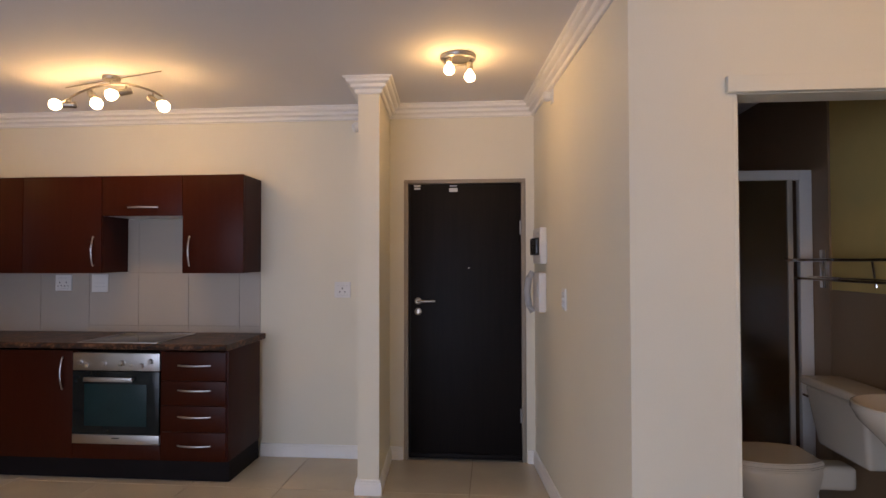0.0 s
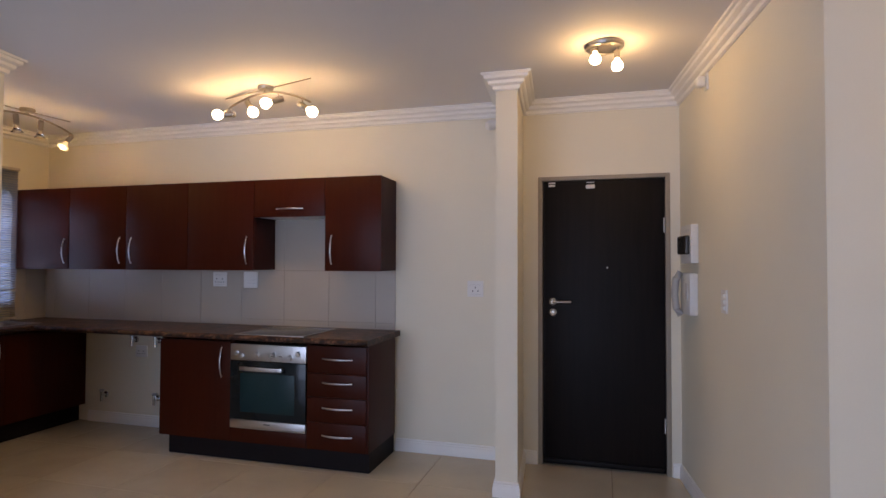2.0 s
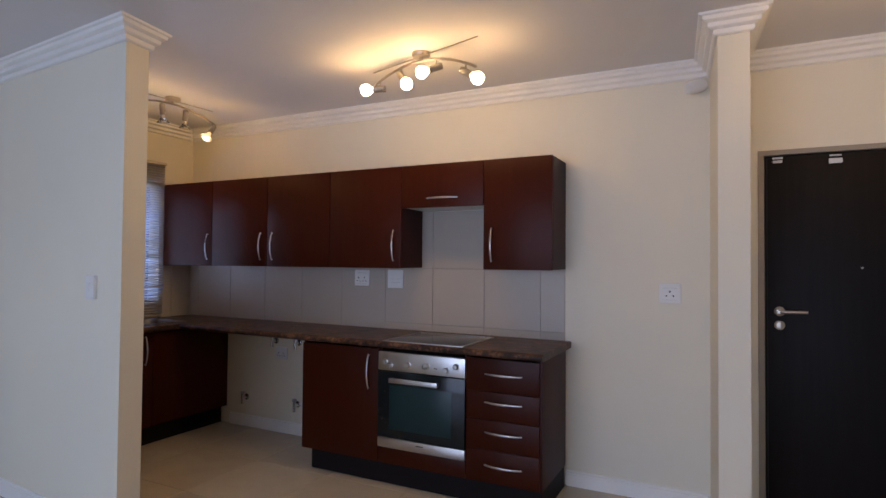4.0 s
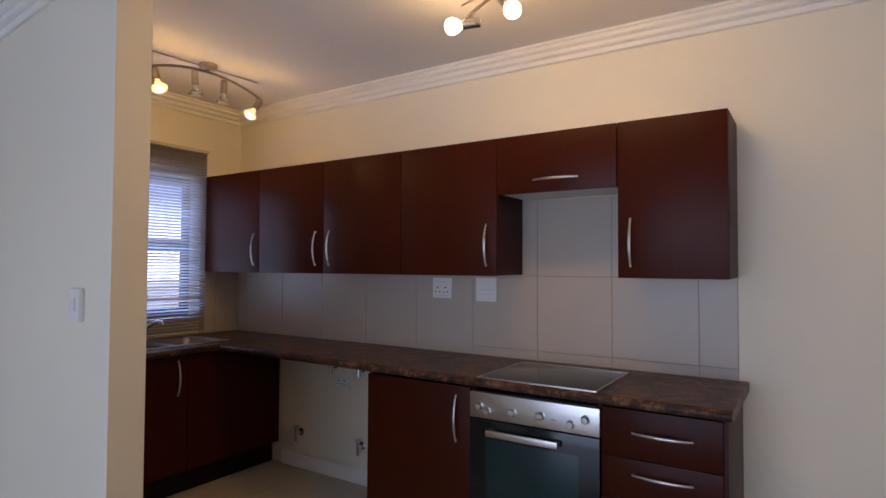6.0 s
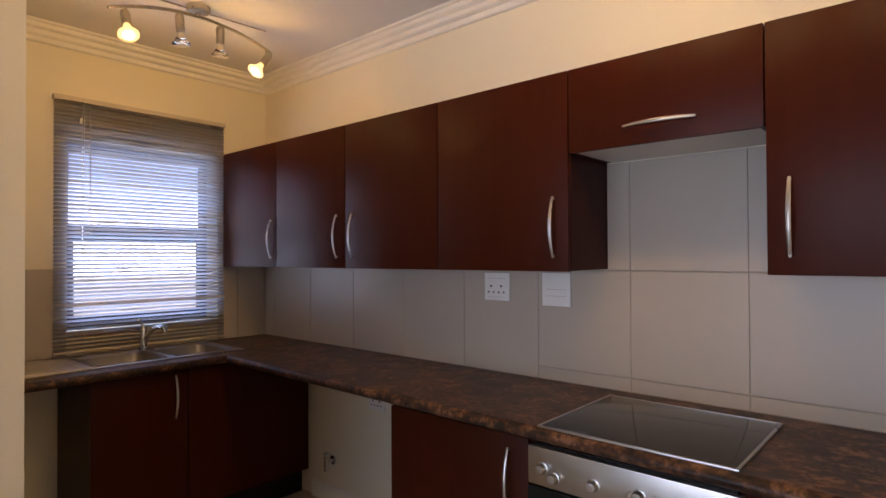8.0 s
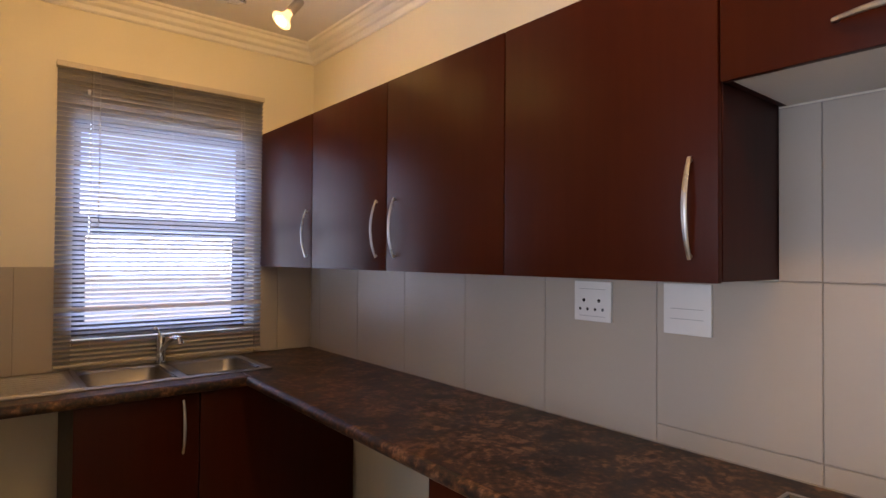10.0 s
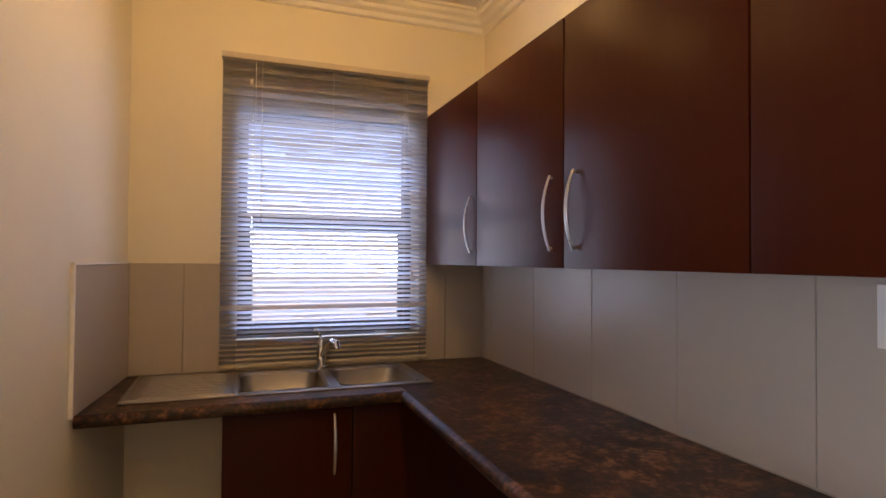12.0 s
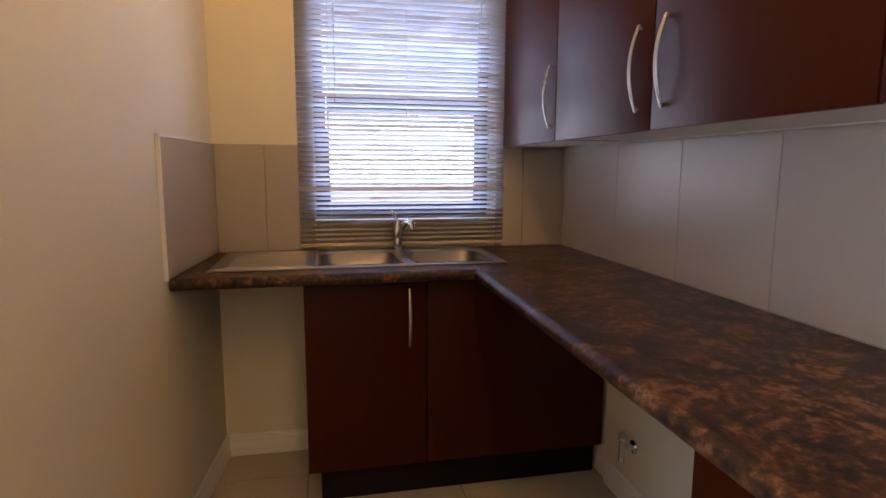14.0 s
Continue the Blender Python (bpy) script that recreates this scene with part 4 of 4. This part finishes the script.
lamp = thing("ceiling_lamp", (2.45, 0.75, TOP), "satin nickel living room ceiling lamp with lit bulb", "ceiling lamp")
part("canopy", add_lathe(bmesh.new(), [(0.10, 0), (0.10, -0.012), (0.094, -0.022), (0.075, -0.024), (0.0005, -0.024)], pose(2.45, 0.75, TOP - 0.0005), 36), M_NICKEL, lamp)
for x, y in ((2.40, 0.75), (2.50, 0.78)):
    h = part("lamp_holder", add_lathe(bmesh.new(), [(0.006, 0.09), (0.006, 0.058), (0.016, 0.052), (0.017, 0.015), (0.014, 0.012)], pose(x, y, TOP - 0.10), 16), M_NICKEL, lamp)
    b = part("bulb", add_lathe(bmesh.new(), [(0.012, 0.030), (0.024, 0.012), (0.030, -0.004), (0.020, -0.030), (0.0005, -0.035)], pose(x, y, TOP - 0.12), 20), M_BULB, h)
    b.visible_shadow = False
    bulb_lamp((x, y, TOP - 0.13), 3.0)

# ---- bathroom seen through the doorway ----
BR, BBACK = 3.02, 4.45
structure("bathroom_wall_right", box(BR, BR + 0.12, 2.12, 4.55, 0, TOP), M_BATH_WALL, "yellow painted bathroom side wall", "wall")
structure("bathroom_wall_back", box(1.56, BR, BBACK, BBACK + 0.12, 0, TOP), M_BROWN_TILE, "brown tiled shower back wall", "wall")
structure("bathroom_wall_left", box(1.60, 1.74, 2.13, BBACK, 0, TOP), M_BROWN_TILE, "brown tiled bathroom side wall", "wall")
structure("bathroom_wainscot", box(BR - 0.012, BR - 0.001, 2.121, 3.28, 0, 1.27), M_BROWN_TILE, "brown tiled lower part of the bathroom wall", "tiling")
structure("shower_tiling", box(BR - 0.014, BR - 0.001, 3.281, BBACK, 0, TOP), M_BROWN_TILE, "brown tiled shower wall", "tiling")

sh = thing("shower_screen", (2.4, 3.46, 0.0), "framed smoky glass shower screen", "shower")
for x0, x1, z0, z1 in ((2.93, 3.002, 0.06, 1.985), (1.745, 1.79, 0.06, 1.985)):
    part("post", box(x0, x1, 3.44, 3.48, z0, z1, 0.004), M_WHITE, sh, "white aluminium post")
part("head_rail", box(1.79, 2.93, 3.44, 3.48, 1.925, 1.985, 0.004), M_WHITE, sh, "white aluminium head rail")
part("inner_stile", box(2.865, 2.895, 3.448, 3.472, 0.06, 1.925, 0.003), M_RAIL, sh)
part("sill", box(1.745, 3.00, 3.41, 3.51, 0.002, 0.06, 0.006), M_WHITE, sh)
part("glass", box(1.79, 2.865, 3.457, 3.463, 0.06, 1.925), M_SHOWER_GLASS, sh)

wc = thing("toilet", (2.62, 2.9, 0.0), "white ceramic toilet with cistern against the bathroom wall", "toilet")
bm = box(2.80, 3.003, 2.66, 3.175, 0.44, 0.755, 0.03, 4)
for v in bm.verts:
    k = (0.755 - v.co.z) / 0.315
    v.co.x += 0.045 * k * (3.003 - v.co.x) / 0.203
    v.co.y += 0.045 * k * (2.9175 - v.co.y) / 0.2575
part("cistern", bm, M_CERAMIC, wc)
part("cistern_lid", box(2.785, 3.004, 2.645, 3.190, 0.757, 0.802, 0.016, 3), M_CERAMIC, wc)
part("flush_lever", box(2.772, 2.785, 3.08, 3.14, 0.70, 0.712, 0.004), M_CHROME, wc)
EGG = [(-0.29, 0.0), (-0.275, 0.08), (-0.22, 0.14), (-0.12, 0.178), (0.0, 0.185), (0.11, 0.165), (0.19, 0.12)]
egg = EGG + [(x, -y) for x, y in reversed(EGG[1:])]
bm = bmesh.new()
loops = []
for z, k, dx in ((0.0, 0.58, 0.05), (0.05, 0.55, 0.05), (0.20, 0.62, 0.04), (0.32, 0.88, 0.01), (0.385, 0.97, 0.0), (0.40, 0.95, 0.0)):
    loops.append([bm.verts.new((2.525 + dx + x * k, 2.945 + y * k, z + 0.001)) for x, y in egg])
for a, b in zip(loops, loops[1:]):
    for i in range(len(egg)):
        bm.faces.new((a[i], a[(i + 1) % len(egg)], b[(i + 1) % len(egg)], b[i]))
bm.faces.new(loops[0][::-1])
bm.faces.new(loops[-1])
bmesh.ops.recalc_face_normals(bm, faces=bm.faces[:])
part("bowl", bm, M_CERAMIC, wc)
for nm, z0, z1, k in (("seat", 0.403, 0.420, 1.0), ("seat_lid", 0.422, 0.446, 0.985)):
    bm = add_prism(bmesh.new(), [(2.525 + x * k, 2.945 + y * k) for x, y in egg], z0, z1)
    bmesh.ops.bevel(bm, geom=[e for e in bm.edges if abs(e.verts[0].co.z - e.verts[1].co.z) < 1e-5], offset=0.006, segments=2, affect="EDGES")
    part(nm, bm, M_CERAMIC, wc)
part("neck", box(2.62, 2.90, 2.875, 3.015, 0.28, 0.40, 0.03, 3), M_CERAMIC, wc)

ba = thing("wash_basin", (2.80, 2.36, 0.0), "white ceramic pedestal basin on the bathroom wall", "basin")
bm = bmesh.new()
loops = []
bas = [(0.26 * math.cos(2 * math.pi * i / 28), 0.215 * math.sin(2 * math.pi * i / 28)) for i in range(28)]
for z, k in ((0.62, 0.35), (0.68, 0.55), (0.76, 0.88), (0.815, 1.0), (0.835, 1.0), (0.838, 0.96), (0.82, 0.88), (0.74, 0.7), (0.71, 0.35)):
    loops.append([bm.verts.new((2.825 + x * k * 0.9, 2.36 + y * k, z)) for x, y in bas])
for a, b in zip(loops, loops[1:]):
    for i in range(28):
        bm.faces.new((a[i], a[(i + 1) % 28], b[(i + 1) % 28], b[i]))
bm.faces.new(loops[0][::-1])
bm.faces.new(loops[-1])
bmesh.ops.recalc_face_normals(bm, faces=bm.faces[:])
part("bowl", bm, M_CERAMIC, ba)
part("pedestal", add_lathe(bmesh.new(), [(0.10, 0.001), (0.085, 0.05), (0.07, 0.3), (0.075, 0.55), (0.09, 0.64)], pose(2.88, 2.36, 0), 20), M_CERAMIC, ba)

tr = thing("towel_rack", (2.92, 2.85, 1.42), "chrome wall-mounted towel rack in the bathroom", "towel rack")
for x, z in ((2.985, 1.44), (2.90, 1.44), (2.815, 1.44), (2.94, 1.34), (2.86, 1.335)):
    part("rail", add_tube(bmesh.new(), [(x, 2.42, z), (x, 3.36, z)], 0.008, 8), M_CHROME, tr)
for y in (2.44, 2.88, 3.33):
    part("bracket", add_tube(bmesh.new(), [(3.004, y, 1.30), (2.985, y, 1.44), (2.81, y, 1.44)], 0.007, 8), M_CHROME, tr)
part("wall_plate", box(2.995, 3.006, 3.30, 3.36, 1.28, 1.50, 0.003), M_CHROME, tr)

# ---- pieces: splashback tiles, then floor tiles ----
def tile_mesh(sx, sy, sz, bevel=0.0015):
    """A tile from its corner, thin along z, with a small arris."""
    bm = bmesh.new()
    add_box(bm, 0, sx, 0, sy, 0, sz)
    top = [e for e in bm.edges if all(abs(v.co.z - sz) < 1e-6 for v in e.verts)]
    bmesh.ops.bevel(bm, geom=top, offset=bevel, segments=1, affect="EDGES")
    return bm


made = {}


def place_tile(parent, mat, sx, sy, sz, m):
    key = (round(sx, 3), round(sy, 3), mat.name)
    if key not in made:
        made[key] = mesh_of("tile", tile_mesh(sx, sy, sz), mat)
    ob = new("tile", made[key])
    ob.parent = parent
    ob.matrix_local = m
    return ob


def cells(lo, hi, first, step, gap):
    cuts = [lo] + [first + k * step for k in range(-20, 40) if lo + 0.02 < first + k * step < hi - 0.02] + [hi]
    return [(a + gap / 2, b - gap / 2) for a, b in zip(cuts, cuts[1:])]


TS, G = 0.397, 0.0016
FACE_N = Matrix(((1, 0, 0, 0), (0, 0, -1, BACK - 0.001), (0, 1, 0, 0), (0, 0, 0, 1)))
structure("splash_bed_north", box(-4.088, -0.640, BACK - 0.003, BACK - 0.0005, 0.9065, 1.356), M_SPLASH_GROUT, "grout bed of the back splashback", "tiling")
bed_n = bpy.data.objects["splash_bed_north"]
structure("splash_bed_hood", box(UX[4] + 0.001, UX[5] - 0.001, BACK - 0.003, BACK - 0.0005, 1.356, 1.76), M_SPLASH_GROUT, "grout bed above the hob", "tiling")
bed_h = bpy.data.objects["splash_bed_hood"]
for a, b in cells(-4.086, -0.641, -1.1975, TS, G):
    for z0, z1 in ((0.908, 0.9555), (0.9585, 1.354)) if a > -2.0 else ((0.908, 1.354),):
        place_tile(bed_n, M_SPLASH, b - a, z1 - z0, 0.007, FACE_N @ Matrix.Translation((a, z0, 0)))
for a, b in cells(UX[4], UX[5], -1.1975, TS, G):
    place_tile(bed_h, M_SPLASH, b - a, 0.401, 0.007, FACE_N @ Matrix.Translation((a, 1.357, 0)))
FACE_W = Matrix(((0, 0, 1, WINX + 0.001), (1, 0, 0, 0), (0, 1, 0, 0), (0, 0, 0, 1)))
structure("splash_bed_west", box(WINX + 0.0005, WINX + 0.003, 2.428, 2.832, 0.9065, 1.356), M_SPLASH_GROUT, "grout bed of the window wall splashback", "tiling")
bed_w = bpy.data.objects["splash_bed_west"]
structure("splash_bed_corner", box(WINX + 0.0005, WINX + 0.003, 3.640, BACK - 0.010, 0.9065, 1.356), M_SPLASH_GROUT, "grout bed in the kitchen corner", "tiling")
bed_c = bpy.data.objects["splash_bed_corner"]
for a, b, par in ((2.434, 2.629, bed_w), (2.632, 2.832, bed_w), (3.642, 3.764, bed_c), (3.767, 3.959, bed_c)):
    place_tile(par, M_SPLASH, b - a, 0.446, 0.007, FACE_W @ Matrix.Translation((a, 0.908, 0)))
# the return on the partition
kd = (Vector((*A0, 0)) - Vector((*PART_E, 0))).normalized()
KM = Matrix(((-kd.x, 0, kd.y, A0[0] + 0.001 * kd.y), (-kd.y, 0, -kd.x, A0[1] - 0.001 * kd.x), (0, 1, 0, 0), (0, 0, 0, 1)))
bm = add_box(bmesh.new(), 0.004, 0.618, 0.9065, 1.358, 0, 0.002)
bmesh.ops.transform(bm, matrix=KM, verts=bm.verts)
bmesh.ops.recalc_face_normals(bm, faces=bm.faces[:])
bed_p = structure("splash_bed_partition", bm, M_SPLASH_GROUT, "grout bed of the side splashback", "tiling")
place_tile(bed_p, M_SPLASH, 0.604, 0.446, 0.008, KM @ Matrix.Translation((0.008, 0.908, 0)))
bm = add_box(bmesh.new(), 0.613, 0.622, 0.907, 1.362, 0, 0.011)
add_box(bm, 0.004, 0.622, 1.355, 1.362, 0, 0.0105)
bmesh.ops.transform(bm, matrix=KM, verts=bm.verts)
bmesh.ops.recalc_face_normals(bm, faces=bm.faces[:])
structure("tile_edge_trim", bm, M_WHITE, "white plastic tile edge trim", "trim")

FT, FG = 0.60, 0.004
far = bmesh.new()
for a, b in cells(-4.6, 3.9, -0.262, FT, FG):
    for c, d in cells(-3.2, 4.45, 3.38, FT, FG):
        cx, cy = (a + b) / 2, (c + d) / 2
        if -4.3 < cx < 2.3 and 1.2 < cy:
            place_tile(FLOOR, M_FLOOR, b - a, d - c, 0.006, Matrix.Translation((a, c, -0.006)))
        else:
            add_box(far, a, b, c, d, -0.006, 0.0)
rest = part("tiles", far, M_FLOOR, FLOOR, smooth=False)
tagged(rest, kind="stuff")
